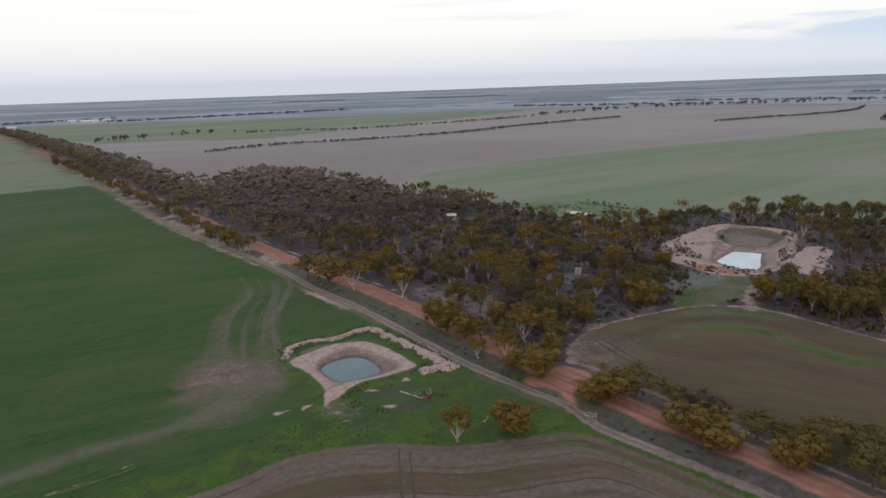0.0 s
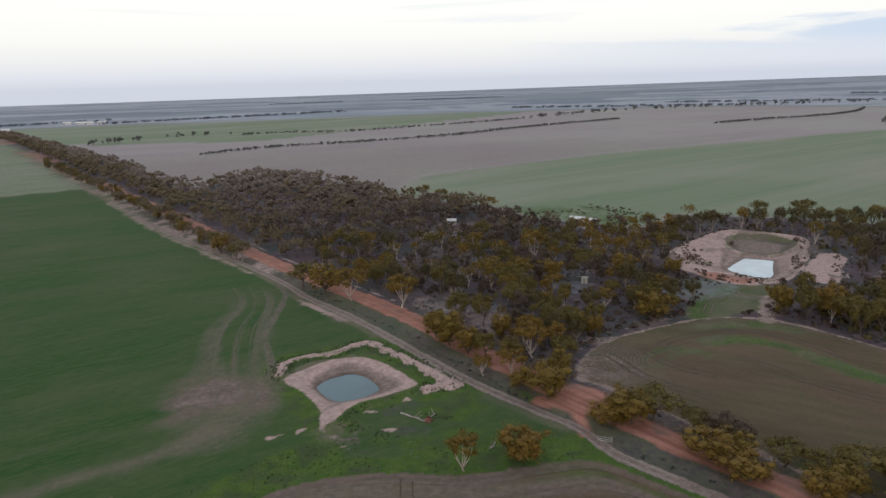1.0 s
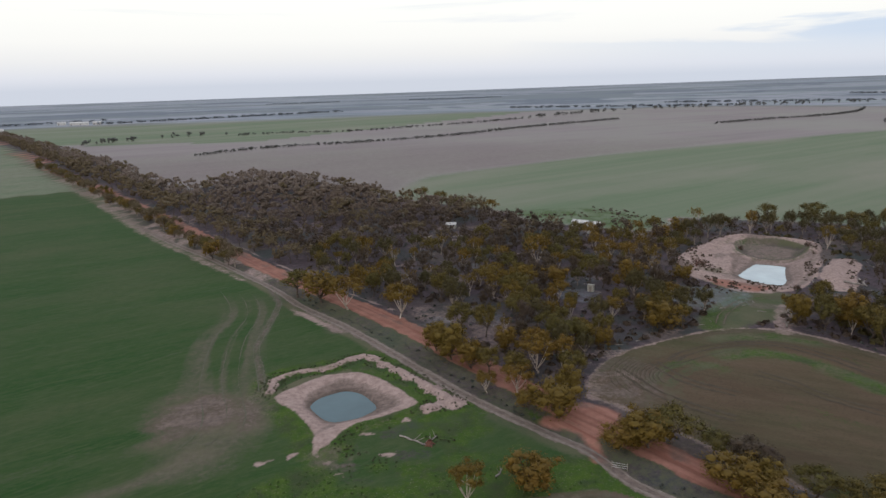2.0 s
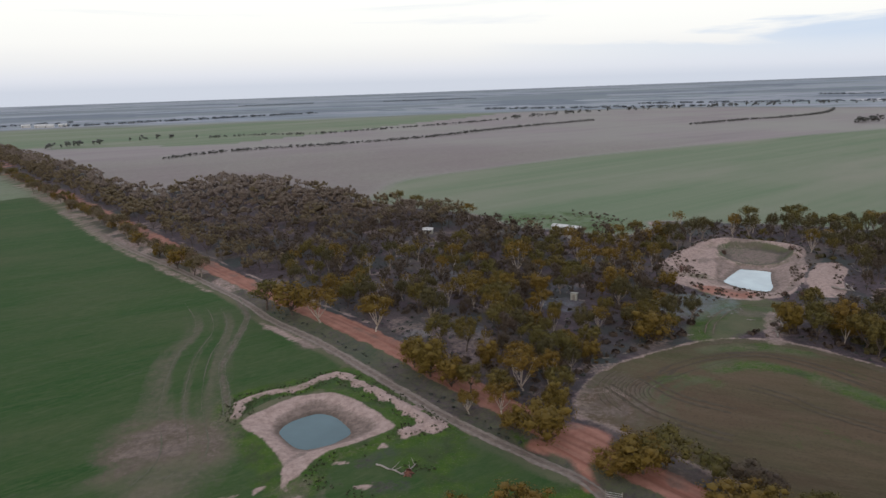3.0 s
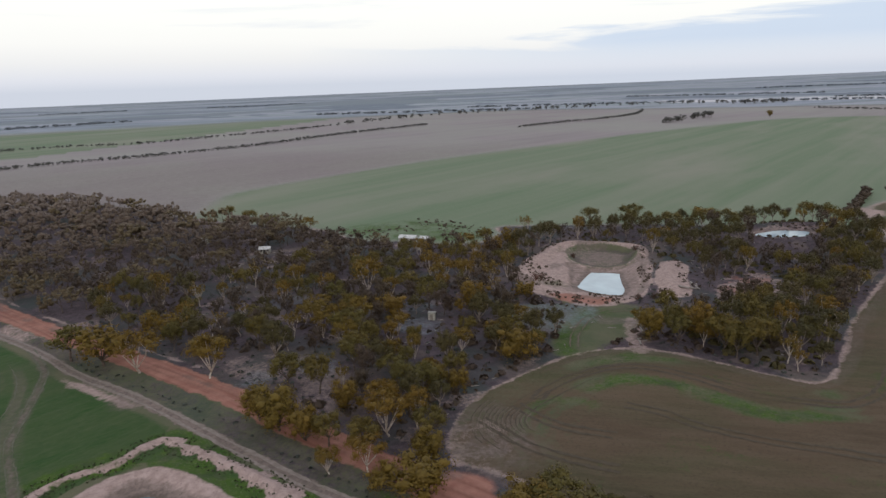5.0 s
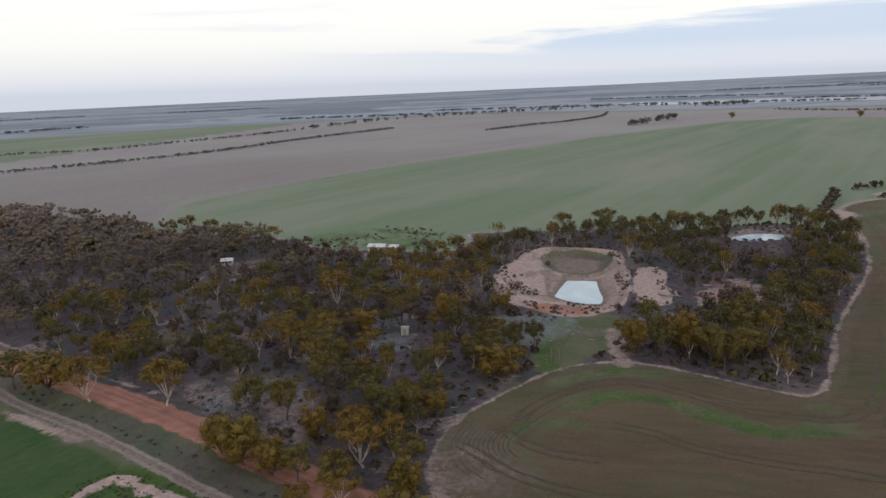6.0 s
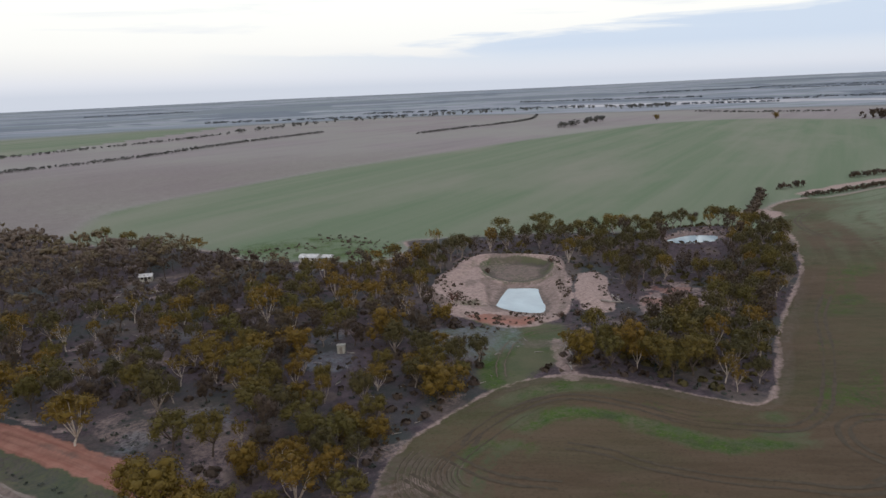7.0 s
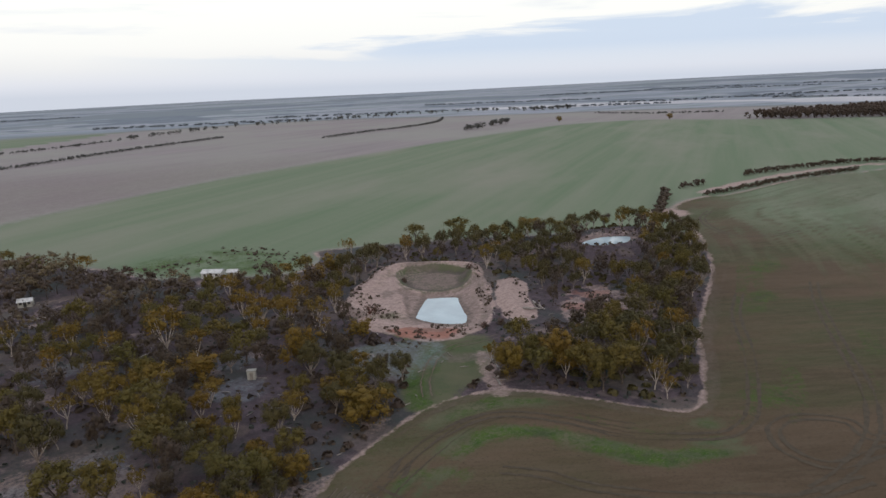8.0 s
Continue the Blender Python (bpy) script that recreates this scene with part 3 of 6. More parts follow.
    pale = np.maximum(pale, 0.55 * ease(-inward(x, y, FAR_DAM) + 5 * (mid - 0.5), -2.0, 3.0) * (0.5 + 0.6 * mid))
    edge_pale = 0.34 + 0.45 * mid
    pale = np.maximum(pale, edge_pale * ease(edge_e + 1.6 * (small - 0.5), 0.65 + 0.15 * (x > 120) + 0.8 * (x > 240), 0.9))
    pale = np.maximum(pale, 0.6 * ease(edge_w + 1.8 * (mid - 0.5), 0.9, 1.5))
    corner = np.hypot(x - 52, y - 141)
    pale = np.maximum(pale, 0.75 * ease(corner + 7 * (mid - 0.5), 9.0, 8.0) * (mid + 0.2) * east_in)
    pale = np.maximum(pale, 0.8 * ease(np.hypot(x - 285, y - 238) + 8 * (mid - 0.5), 10, 8))
    pale = np.maximum(pale, 0.40 * ease(-inward(x, y, CLEARING) + 7 * (mid - 0.5), -1.0, 3) * smooth((patches(x, y, 5, 39) - 0.42) * 6))
    pale = np.maximum(pale, 0.5 * ease(np.hypot(x - 45, y - 200) + 8 * (mid - 0.5), 5, 4) * smooth((patches(x, y, 4, 40) - 0.4) * 6))
    pale = np.maximum(pale, 0.5 * ease(np.hypot((x - 33) * 0.7, y - 171.5) + 5 * (mid - 0.5), 3, 3))
    pale = np.maximum(pale, 0.5 * ease(-inward(x, y, HUT_CLEARING) + 9 * (mid - 0.5), -4.0, 3) * smooth((small - 0.45) * 5))
    pale = np.maximum(pale, 0.7 * ease(away(x, y, WOOD_EDGE) + 2 * (mid - 0.5), 1.2, 2) * (x > 20) * (x < 160) * (mid > 0.45))
    pale = np.maximum(pale, 0.54 * wood * ease(-inward(x, y, RED_CLEARING) + 7 * (mid - 0.5), 1.5, 4) * smooth((patches(x, y, 4.5, 32) - 0.34) * 5))
    pale = np.maximum(pale, 0.42 * wood * smooth((patches(x, y, 11, 33) - 0.62) * 7))
    pale = np.maximum(pale, 0.6 * ease(away(x, y, spline([(114, 175), (109, 168), (103, 158.5)])) + 2 * (small - 0.5), 2.2, 2))
    # a shelf along the south edge of the crop, and its bald corner
    along, across = (x + 29) * 0.72 + (y - 135) * 0.69, (x + 29) * 0.69 - (y - 135) * 0.72
    bald = ease(np.hypot((x + 28) * 0.85, y - 142) + 9 * (mid - 0.5) + 5 * (big - 0.5), 8.5, 7)
    bald = np.maximum(bald, 0.8 * ease(np.hypot(x + 18.5, (y - 143) * 0.4) + 5 * (mid - 0.5), 4.2, 4))
    bald = np.maximum(bald, 0.7 * ease(np.hypot(along * 0.3, across + 1) + 6 * (mid - 0.5), 3.5, 4))
    # where machines swing round the dam, in bands one beside the other
    swing = away(x, y, SWING)
    bands = patches(swing, (x + y) * 0.03, 1.5, 49)
    turned = ease(swing + 6 * (mid - 0.5), 9.0, 9) * smooth((235 - y) / 40) * west
    # drilled passes fan out over the crop
    aim = np.radians(np.interp(y, [100, 130, 175, 215, 260], [27, 23, 37, 50, 56]))
    row_v = -np.sin(aim) * (x + 30) + np.cos(aim) * (y - 150)
    row_u = np.cos(aim) * (x + 30) + np.sin(aim) * (y - 150)
    rows = patches(row_v, row_u * 0.05, 2.4, 51)
    broad = patches(row_v, row_u * 0.10, 11, 52)
    wisp = patches(row_v, row_u * 0.12, 1.6, 53)
    sown = west * (y > fe + 2) * (rim_in < -2) * (outer_d > 1)
    worn_crop = 0.55 * sown * smooth((broad - 0.45) * 3) * (0.45 + 0.55 * smooth((rows - 0.38) * 3))
    grey_band = sown * ease(away(x, y, spline([(-75, 98), (-57, 106.8), (-46.5, 113.7), (-33.8, 119.3), (-25, 126)])) + 5 * (mid - 0.5), 3.2, 4)
    pale = np.maximum(pale, smooth(bald * 1.4 - 0.4) * (0.20 + 0.42 * patches(row_v, row_u * 0.2, 1.6, 35)) * west)
    pale = np.maximum(pale, 0.15 * turned * smooth((bands - 0.5) * 3))
    pale = np.maximum(pale, 0.30 * sown * smooth((wisp - 0.68) * 9) * smooth((broad - 0.42) * 4) * ease(np.hypot((x + 35) * 0.7, y - 140), 38, 30))
    pale = np.maximum(pale, 0.6 * ease(away(x, y, spline([(-48, 100.8), (-42, 104.5), (-37, 108)])) + (small - 0.5), 0.2, 0.8))
    pale = np.maximum(pale, 0.5 * ease(-back_in + 4 * (mid - 0.5), -3.5, 3))
    pale = np.maximum(pale, 0.75 * ease(away(x, y, spline([(345, 255), (404, 254), (447, 249), (480, 240), (503, 233), (527, 219), (620, 182)])) + 4 * (mid - 0.5), 4.0, 3.0))
    pale = np.clip(pale, 0, 1)

    strip = west & (y > fe) & (x > -70)
    lush = 0.95 * strip * ease(y - fe, 11 + 9 * (big - 0.5), 7) * smooth((mid - 0.22) * 3)
    lush = np.maximum(lush, 0.85 * ease(outer_d, 5.0, 2.5) * (rim_in < 0) * smooth((mid - 0.3) * 4))
    lush = np.maximum(lush, 0.85 * ease(-rim_in + 4 * (mid - 0.5), 5.0, 4) * (rim_in < 0.3) * (x < 1) * (y < 147))
    lush = np.maximum(lush, 0.7 * ease(-rim_in + 4 * (mid - 0.5), 4.0, 3) * (rim_in < 0.3) * (x >= 1))
    lush = np.maximum(lush, 0.7 * ease(np.hypot(x - 18, y - 127), 13, 8) * smooth((mid - 0.4) * 4))
    lush = np.maximum(lush, 0.52 * ease(-inward(x, y, GREEN_GAP) + 6 * (mid - 0.5), -1, 4) * smooth((mid - 0.3) * 4))
    lush = np.maximum(lush, 0.62 * ease(away(x, y, spline([(88, 165), (93, 173), (99, 180), (108, 184.5)])) + 3 * (mid - 0.5), 2.2, 3))
    lush = np.maximum(lush, 0.55 * ease(-inward(x, y, HOMESTEAD) + 8 * (mid - 0.5), -3, 8) * (0.55 + 0.45 * smooth((mid - 0.3) * 3)))
    lush = np.maximum(lush, 0.7 * ease(np.hypot(x - 36, y - 131) + 4 * (mid - 0.5), 4, 4) * (rd > 5))
    lush = np.maximum(lush, 0.42 * ease(-back_in + 3 * (mid - 0.5), 0, 3) * smooth((mid - 0.45) * 5))
    for gx2, gy2, gr in ((100, 158, 5), (226, 165, 12), (139, 122, 7), (196, 152, 8), (70, 96, 5), (36, 100, 5), (24, 96, 4)):
        lush = np.maximum(lush, 0.5 * ease(np.hypot((x - gx2) * 0.6, y - gy2) + 6 * (mid - 0.5), gr * 0.6, gr * 0.6))

    # the winter crop west of the track
    crop = west * (1 - ease(td, 3.5, 3.0)) * (y > fe) * (y < 455 + 0.5 * (x + 190)) * (rim_in < -3) * (outer_d > 1)
    crop = crop * (1 - 0.75 * bald) * (1 - 0.5 * worn_crop) * (1 - 0.4 * turned * smooth((bands - 0.35) * 3)) * (1 - 0.55 * grey_band)
    north = (~wood) & (x > road_x) & ~east_in
    # the long green paddock to the north
    paddock = np.vstack([STUBBLE_EDGE, [(1400, -300), (500, -300), (500, 214)], EAST_EDGE[(EAST_EDGE[:, 0] > 245) & (EAST_EDGE[:, 0] < 500)][::-1], WOOD_EDGE[WOOD_EDGE[:, 0] > 25][::-1]])
    thin = ease(-inward(x, y, paddock, 300), 0, 8 + 0.03 * r)
    thin = np.maximum(thin, 0.9 * ((y > 790 - 0.2 * x) & (y < 1350 + 0.1 * x) & (y > 1.05 * x + 905) & (x > -700) & (x > road_x)))
    stubble = north * (0.9 + 0.2 * (big - 0.5))
    stubble = np.maximum(stubble, 0.35 * (west & (y > 455 + 0.5 * (x + 190))))
    thin = np.maximum(thin, 0.6 * (west & (y > 455 + 0.5 * (x + 190))))
    # passes of the plough run along the paddock's edge
    drill = patches(edge_e, (x + y) * 0.05, 4.5, 45)
    passes = patches(edge_e, (x + y) * 0.04, 2.2, 46)
    bare = 0.95 * (east_in & (x < 900)) * (0.58 + 0.55 * smooth((big - 0.3) * 2) * (0.4 + drill) + 0.5 * smooth((passes - 0.45) * 5))
    # a green belt sweeps through the ploughed paddock
    belt_d = away(x, y, spline(BELT_LINE))
    belt = ease(belt_d + 4.0 * (mid - 0.5), 3.2, 4.0) * east_in
    belt = np.maximum(belt, 0.8 * ease(away(x, y, spline([(62, 139), (66, 144), (72, 146.5), (78, 142)])) + 4 * (mid - 0.5), 2.4, 4) * east_in)
    belt = np.maximum(belt, 0.8 * ease(away(x, y, spline([(86, 158), (94, 156.5), (101, 154), (106, 151)])) + 3 * (mid - 0.5), 2.0, 3) * east_in)
    belt = np.maximum(belt, 0.7 * ease(np.hypot(x - 120, y - 124) + 3 * (mid - 0.5), 3, 4) * east_in)
    film = east_in * smooth((patches(edge_e, (x + y) * 0.12, 16, 54) - 0.42) * 4) * (0.45 + 0.7 * drill)
    bare = bare * (1 - 0.6 * belt)
    lush = np.maximum(lush, 0.62 * belt * smooth((mid - 0.16) * 3))
    lush = np.maximum(lush, 0.36 * film * (x < 420))
    wet = 0.35 * east_in * ease(edge_e + 3 * (mid - 0.5), 4.0, 4) * smooth((passes - 0.42) * 5) * (x < 260)
    wet = np.maximum(wet, 0.6 * east_in * ease(corner + 5 * (mid - 0.5), 13, 9) * (0.4 + 0.6 * smooth((small - 0.35) * 3)))
    lush = np.maximum(lush, 0.4 * east_in * (x < 300) * smooth((drill - 0.55) * 7) * smooth((big - 0.4) * 4))
    grassy = ease(np.hypot((x - 430) * 0.6, y - 175), 100, 60) * east_in
    crop = np.maximum(crop, 0.3 * grassy)
    thin = np.maximum(thin, 0.64 * grassy)
    laps = patches((fe - y) * 1.0, x * 0.05, 2.5, 47)
    bare = np.maximum(bare, south * (0.6 + 0.5 * smooth((laps - 0.4) * 5)))
    lush = np.maximum(lush, 0.5 * south * smooth((patches(fe - y, x * 0.15, 5, 48) - 0.54) * 6))
    bare = np.maximum(bare, 0.75 * bald * west)
    bare = np.clip(bare, 0, 1) * (1 - 0.58 * grassy)
    litter = wood * 1.0
    verge = (x > track_x) & (x < road_x + 9) & (y > -50)
    litter = np.maximum(litter, (0.35 + 0.35 * big) * verge * (rd > 3.5) * (y < 420))
    lush = np.maximum(lush, 0.3 * verge * smooth((mid - 0.35) * 3) * (y < 300))
    litter = np.maximum(litter, 0.9 * ((x > road_x) & ~east_in & (y < 136)))
    litter = litter * (1 - 0.5 * ease(-inward(x, y, SALT_FLAT), 0, 4)) * (1 - 0.75 * ease(-inward(x, y, GREEN_GAP) + 4 * (mid - 0.5), 1.5, 4)) * (dam_in < 0)
    by_dam = ease(np.hypot(x - 4, (y - 126) * 1.3), 20, 10) * (rim_in < 0) * (td > 2) * west * (y > fe + 3)
    litter = np.maximum(litter, 0.5 * ease(-back_in + 3 * (mid - 0.5), -0.8, 2.0))
    litter = np.maximum(litter, 0.4 * by_dam * smooth((patches(x, y, 4, 58) - 0.42) * 5) * (rim_in < -1))

    # wheel ruts
    rut = 0.4 * ease(np.abs(rd - 1.0 - 0.5 * (big - 0.5)), 0.35, 0.9)
    rut = np.maximum(rut, 0.35 * ease(np.abs(rd - 3.4), 0.3, 0.8))
    rut = np.maximum(rut, 0.45 * ease(np.abs(away(x, y, GAP_TRACK) - 1.0), 0.4, 0.7))
    lap = fe - y
    rut = np.maximum(rut, 0.4 * south * ease(np.abs(((lap + 5 * (big - 0.5)) / 5.5 % 1) - 0.5), 0.07, 0.08))
    rut = np.maximum(rut, 0.35 * south * ease(np.abs(np.abs(x - 6.6 - 0.04 * (y - 95)) - 0.9), 0.2, 0.6) * (y > 84))
    rut = np.clip(rut, 0, 1) * (small > 0.25)
    rut = np.maximum(rut, 0.42 * smooth((patches(mud_in * 1.6, (x + y) * 0.05, 1.6, 59) - 0.46) * 7) * ease(-mud_in, 0.3, 0.6) * (pool_in < 0))
    wet = np.maximum(wet, (0.50 + 0.25 * smooth((patches(mud_in * 2.0, (x - y) * 0.08, 1.5, 55) - 0.4) * 5)) * ease(-mud_in + 0.8 * (small - 0.5), 0.2, 0.8) * (rim_in > 0.4))
    wet = np.maximum(wet, 0.85 * ease(-pool_in + 1.0 * (small - 0.5), 0.9, 0.9) * (rim_in > 0))
    wet = np.maximum(wet, 0.75 * ease(-dam_pool + 2.5 * (small - 0.5), 2.6, 2.0))
    wet = np.maximum(wet, 0.6 * ease(away(x, y, spline([(-3, 133), (-6, 129)])) + (small - 0.5), 0.5, 0.8))
    bowl_in = inward(x, y, DAM_BOWL)
    wet = np.maximum(wet, (0.32 + 0.3 * smooth((patches(bowl_in * 1.5, (x - y) * 0.1, 2.0, 56) - 0.4) * 4)) * ease(-bowl_in + 1.5 * (small - 0.5), 0.3, 1.2))
    wet = np.maximum(wet, 0.5 * ease(np.abs(bowl_in - 0.3) + 1.2 * (small - 0.5), 0.5, 0.8) * (dam_in > 1))
    wet = np.maximum(wet, np.maximum(0.85 * lane, 0.7 * branch))
    wet = np.maximum(wet, 0.62 * south * smooth((patches(fe - y, x * 0.06, 4, 57) - 0.3) * 3))
    wet = np.maximum(wet, (0.5 + 0.4 * rows) * bald * west)
    wet = np.maximum(wet, 0.42 * worn_crop * (0.5 + 0.5 * smooth((wisp - 0.4) * 4)))
    wet = np.maximum(wet, np.maximum(0.40 * grey_band, 0.42 * turned * smooth((bands - 0.35) * 3)))
    wet = np.maximum(wet, 0.5 * ease(np.hypot(x + 3, (y - 121.5) * 1.3) + 6 * (mid - 0.5), 5, 4) * smooth((small - 0.35) * 4) * west)
    wet = np.maximum(wet, 0.45 * ease(-back_in + 4 * (mid - 0.5), -2, 3))
    wet = np.maximum(wet, 0.5 * worn * ease(td, 6, 4) * smooth((mid - 0.35) * 4))
    # darker, greyer stubble next to the bush
    wet = np.maximum(wet, 0.38 * north * (1 - thin) * smooth((840 - r) / 260))
    wet = np.maximum(wet, 0.5 * wood * smooth((patches(x, y, 9, 34) - 0.58) * 8))
    wet = np.maximum(wet, 0.3 * ease(-inward(x, y, CLEARING) + 6 * (mid - 0.5), 3, 4))
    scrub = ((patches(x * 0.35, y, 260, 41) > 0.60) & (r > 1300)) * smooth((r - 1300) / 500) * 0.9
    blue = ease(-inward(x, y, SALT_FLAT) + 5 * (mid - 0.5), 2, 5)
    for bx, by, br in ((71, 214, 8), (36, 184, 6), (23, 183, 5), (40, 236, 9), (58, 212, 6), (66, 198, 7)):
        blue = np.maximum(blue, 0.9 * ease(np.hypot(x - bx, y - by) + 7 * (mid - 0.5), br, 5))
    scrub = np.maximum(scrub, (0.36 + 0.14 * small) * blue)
    # far off the paler, haze-tinted cover takes over
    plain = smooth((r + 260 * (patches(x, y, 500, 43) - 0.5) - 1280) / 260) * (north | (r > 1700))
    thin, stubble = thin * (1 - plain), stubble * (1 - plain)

    # far country: haze painted as pale salt and stubble strips between dark timber belts
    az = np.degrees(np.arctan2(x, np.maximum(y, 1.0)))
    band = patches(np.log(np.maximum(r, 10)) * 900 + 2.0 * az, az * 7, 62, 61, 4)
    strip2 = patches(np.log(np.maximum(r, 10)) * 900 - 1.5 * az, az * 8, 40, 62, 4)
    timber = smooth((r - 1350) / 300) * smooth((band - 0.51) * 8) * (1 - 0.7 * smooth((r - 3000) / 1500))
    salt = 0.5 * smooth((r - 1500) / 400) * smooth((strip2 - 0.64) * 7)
    # the eastern salt pan is pale by itself
    pan = away(x, y, spline([(1097, 1241), (1210, 1120), (1310, 1000), (1409, 831), (1450, 699), (1480, 520)]), reach=400)
    pan_edge = 150 * (patches(x, y, 160, 63) - 0.5)
    salt = np.maximum(salt, ease(pan + pan_edge, 62, 50))
    timber = timber * (1 - ease(pan, 160, 80))
    salt = np.maximum(salt, 0.8 * ease(np.hypot((x + 560) * 0.8, y - 1215) + 30 * (mid - 0.5), 26, 16))
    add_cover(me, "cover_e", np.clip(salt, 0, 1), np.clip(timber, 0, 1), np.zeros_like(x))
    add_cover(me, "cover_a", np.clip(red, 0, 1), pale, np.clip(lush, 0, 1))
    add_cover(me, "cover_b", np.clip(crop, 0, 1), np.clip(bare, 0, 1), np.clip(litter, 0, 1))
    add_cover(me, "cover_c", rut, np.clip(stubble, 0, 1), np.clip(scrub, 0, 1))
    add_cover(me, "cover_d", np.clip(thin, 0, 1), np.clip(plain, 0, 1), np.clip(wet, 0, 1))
    return tagged(new("ground", me), "flat farmland of green crop, bare soil and dirt tracks", "ground", kind="structure")


build_ground()


def pond(line, level, grow, material, label):
    """A sheet of still water, let into its basin."""
    p = line.copy()
    c = p.mean(0)
    p = c + (p - c) * (grow + 0.035 * (patches(p[:, 0], p[:, 1], 1.2, 7)[:, None] - 0.5))
    bm = bmesh.new()
    ring = [bm.verts.new((x, y, level)) for x, y in p]
    low = [bm.verts.new((x, y, level - 0.6)) for x, y in c + (p - c) * 0.8]
    bm.faces.new(ring)
    for i in range(len(ring)):
        j = (i + 1) % len(ring)
        bm.faces.new((ring[j], ring[i], low[i], low[j]))
    bm.faces.new(low[::-1])
    me = bpy.data.meshes.new("water")
    bm.to_mesh(me), bm.free()
    me.materials.append(material)
    return tagged(new("water", me), label, "water", kind="structure")


pond(POOL, -0.80, 1.08, WATER_BLUE, "still grey-blue water in an earth farm dam")
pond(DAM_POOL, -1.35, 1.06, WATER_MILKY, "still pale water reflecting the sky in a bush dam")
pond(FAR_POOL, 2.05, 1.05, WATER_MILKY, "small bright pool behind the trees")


# ---- wheel marks pressed into the soil ----
SOIL_DARK = plain_material("soil_pressed_dark", (0.056, 0.042, 0.027), (0.078, 0.058, 0.038), 0.7, 0.95)
SOIL_PALE = plain_material("soil_scraped_pale", (0.098, 0.074, 0.052), (0.125, 0.096, 0.070), 0.7, 0.95)


def wheel_mark(lines, width, material, label, seed, gaps=0.25):
    """Ribbons of pressed soil along lines, broken here and there, lying on the ground."""
    verts, faces = [], []
    r = np.random.default_rng(seed)
    for pts in lines:
        c = np.asarray(pts)
        run = np.r_[0, np.cumsum(np.hypot(*np.diff(c, axis=0).T))]
        s = np.arange(0, run[-1], 0.7)
        px, py = np.interp(s, run, c[:, 0]), np.interp(s, run, c[:, 1])
        tx, ty = np.gradient(px), np.gradient(py)
        n = np.hypot(tx, ty) + 1e-9
        nx, ny = -ty / n, tx / n
        w = width * 0.5 * np.clip(0.35 + 1.3 * patches(s, s * 0 + seed, 4.0, seed), 0.2, 1.4)
        w = w * (0.25 + 0.75 * smooth((patches(s, s * 0 + seed * 3.1, 11.0, seed + 1) - gaps) * 6))
        jog = 0.12 * (r.uniform(-1, 1, len(s)))
        base = len(verts)
        for k in range(len(s)):
            for sgn in (-1, 1):
                verts.append((px[k] + nx[k] * (jog[k] + sgn * w[k]), py[k] + ny[k] * (jog[k] + sgn * w[k])))
        for k in range(len(s) - 1):
            i0 = base + 2 * k
            faces.append((i0, i0 + 1, i0 + 3, i0 + 2))
    v = np.array(verts)
    z = height(v[:, 0], v[:, 1]) + 0.045
    me = mesh_of("wheel_track", np.column_stack([v, z]), np.array(faces)[:, ::-1], material)
    return tagged(new("wheel_track", me), label, "wheel track", kind="structure")


def beside(pts, off):
    c = spline(pts) if not isinstance(pts, np.ndarray) else pts
    t = np.gradient(c, axis=0)
    t /= np.linalg.norm(t, axis=1, keepdims=True) + 1e-9
    return c + off * np.stack([-t[:, 1], t[:, 0]], 1)


TURNS = (
    [(195, 157.2), (176.7, 148.6), (157.3, 135.8), (138.8, 125.4), (127.4, 120.3), (119, 120), (112.1, 125.3), (106.1, 132.4), (103.2, 142.4), (97.5, 151), (90, 154), (77.3, 152.2), (69.5, 147.9)],
    [(138, 101), (134.5, 103.5), (137.6, 107.9), (135.4, 112.6), (131.2, 115.5), (125.9, 115.4), (121.3, 111.7), (120.2, 106.7), (122.2, 103.4), (127.5, 101.6), (136, 99)],
    [(120.9, 99), (114, 101.5), (107.9, 104.3), (102.6, 110), (95.4, 117.5), (89.9, 125.7), (87.4, 132.8), (83.2, 138.8)],
    [(57, 146), (58.3, 140), (60, 133.5), (64, 127), (69, 121)],
    [(65.5, 148), (66.8, 141), (69.6, 135.5), (75, 130)],
    [(218.7, 147.3), (198.9, 137.7), (172.5, 122.2), (153.5, 110.6), (136.7, 103.9), (121.8, 102.3), (112, 103.2)],
    [(300, 225), (283, 219), (268, 206), (262, 193), (270, 183), (284, 180)],
)
for i, line in enumerate(TURNS):
    wheel_mark([beside(line, o) for o in (-1.0, 1.0)], 0.72, SOIL_DARK, "pair of dark wheel marks curving over bare soil", 50 + i)
rings = []
for i, rad in enumerate((4.4, 5.2, 6.0, 6.8, 7.6, 8.4, 9.2, 10.0, 10.8, 11.6, 12.6, 13.6)):
    a = np.radians(np.linspace(112 + 2 * (i * 7 % 5), 205 - 3 * (i * 5 % 7), 40))
    rings.append(np.stack([67.5 + rad * np.cos(a) * 1.05, 139.5 + rad * np.sin(a)], 1))
wheel_mark(rings, 0.26, SOIL_DARK, "dark rings where a machine turned on the headland", 60, 0.3)
wheel_mark([np.asarray(q) + (0.4, 0.05) for q in rings], 0.22, SOIL_PALE, "pale rings where a machine turned on the headland", 61, 0.35)
for i, off in enumerate((7.0, 9.0, 11.5)):
    part_edge = EAST_EDGE[(EAST_EDGE[:, 0] > 60) & (EAST_EDGE[:, 0] < 118)]
    wheel_mark([beside(part_edge, -off)], 0.35, SOIL_DARK, "wheel mark along the edge of bare soil", 70 + i, 0.45)
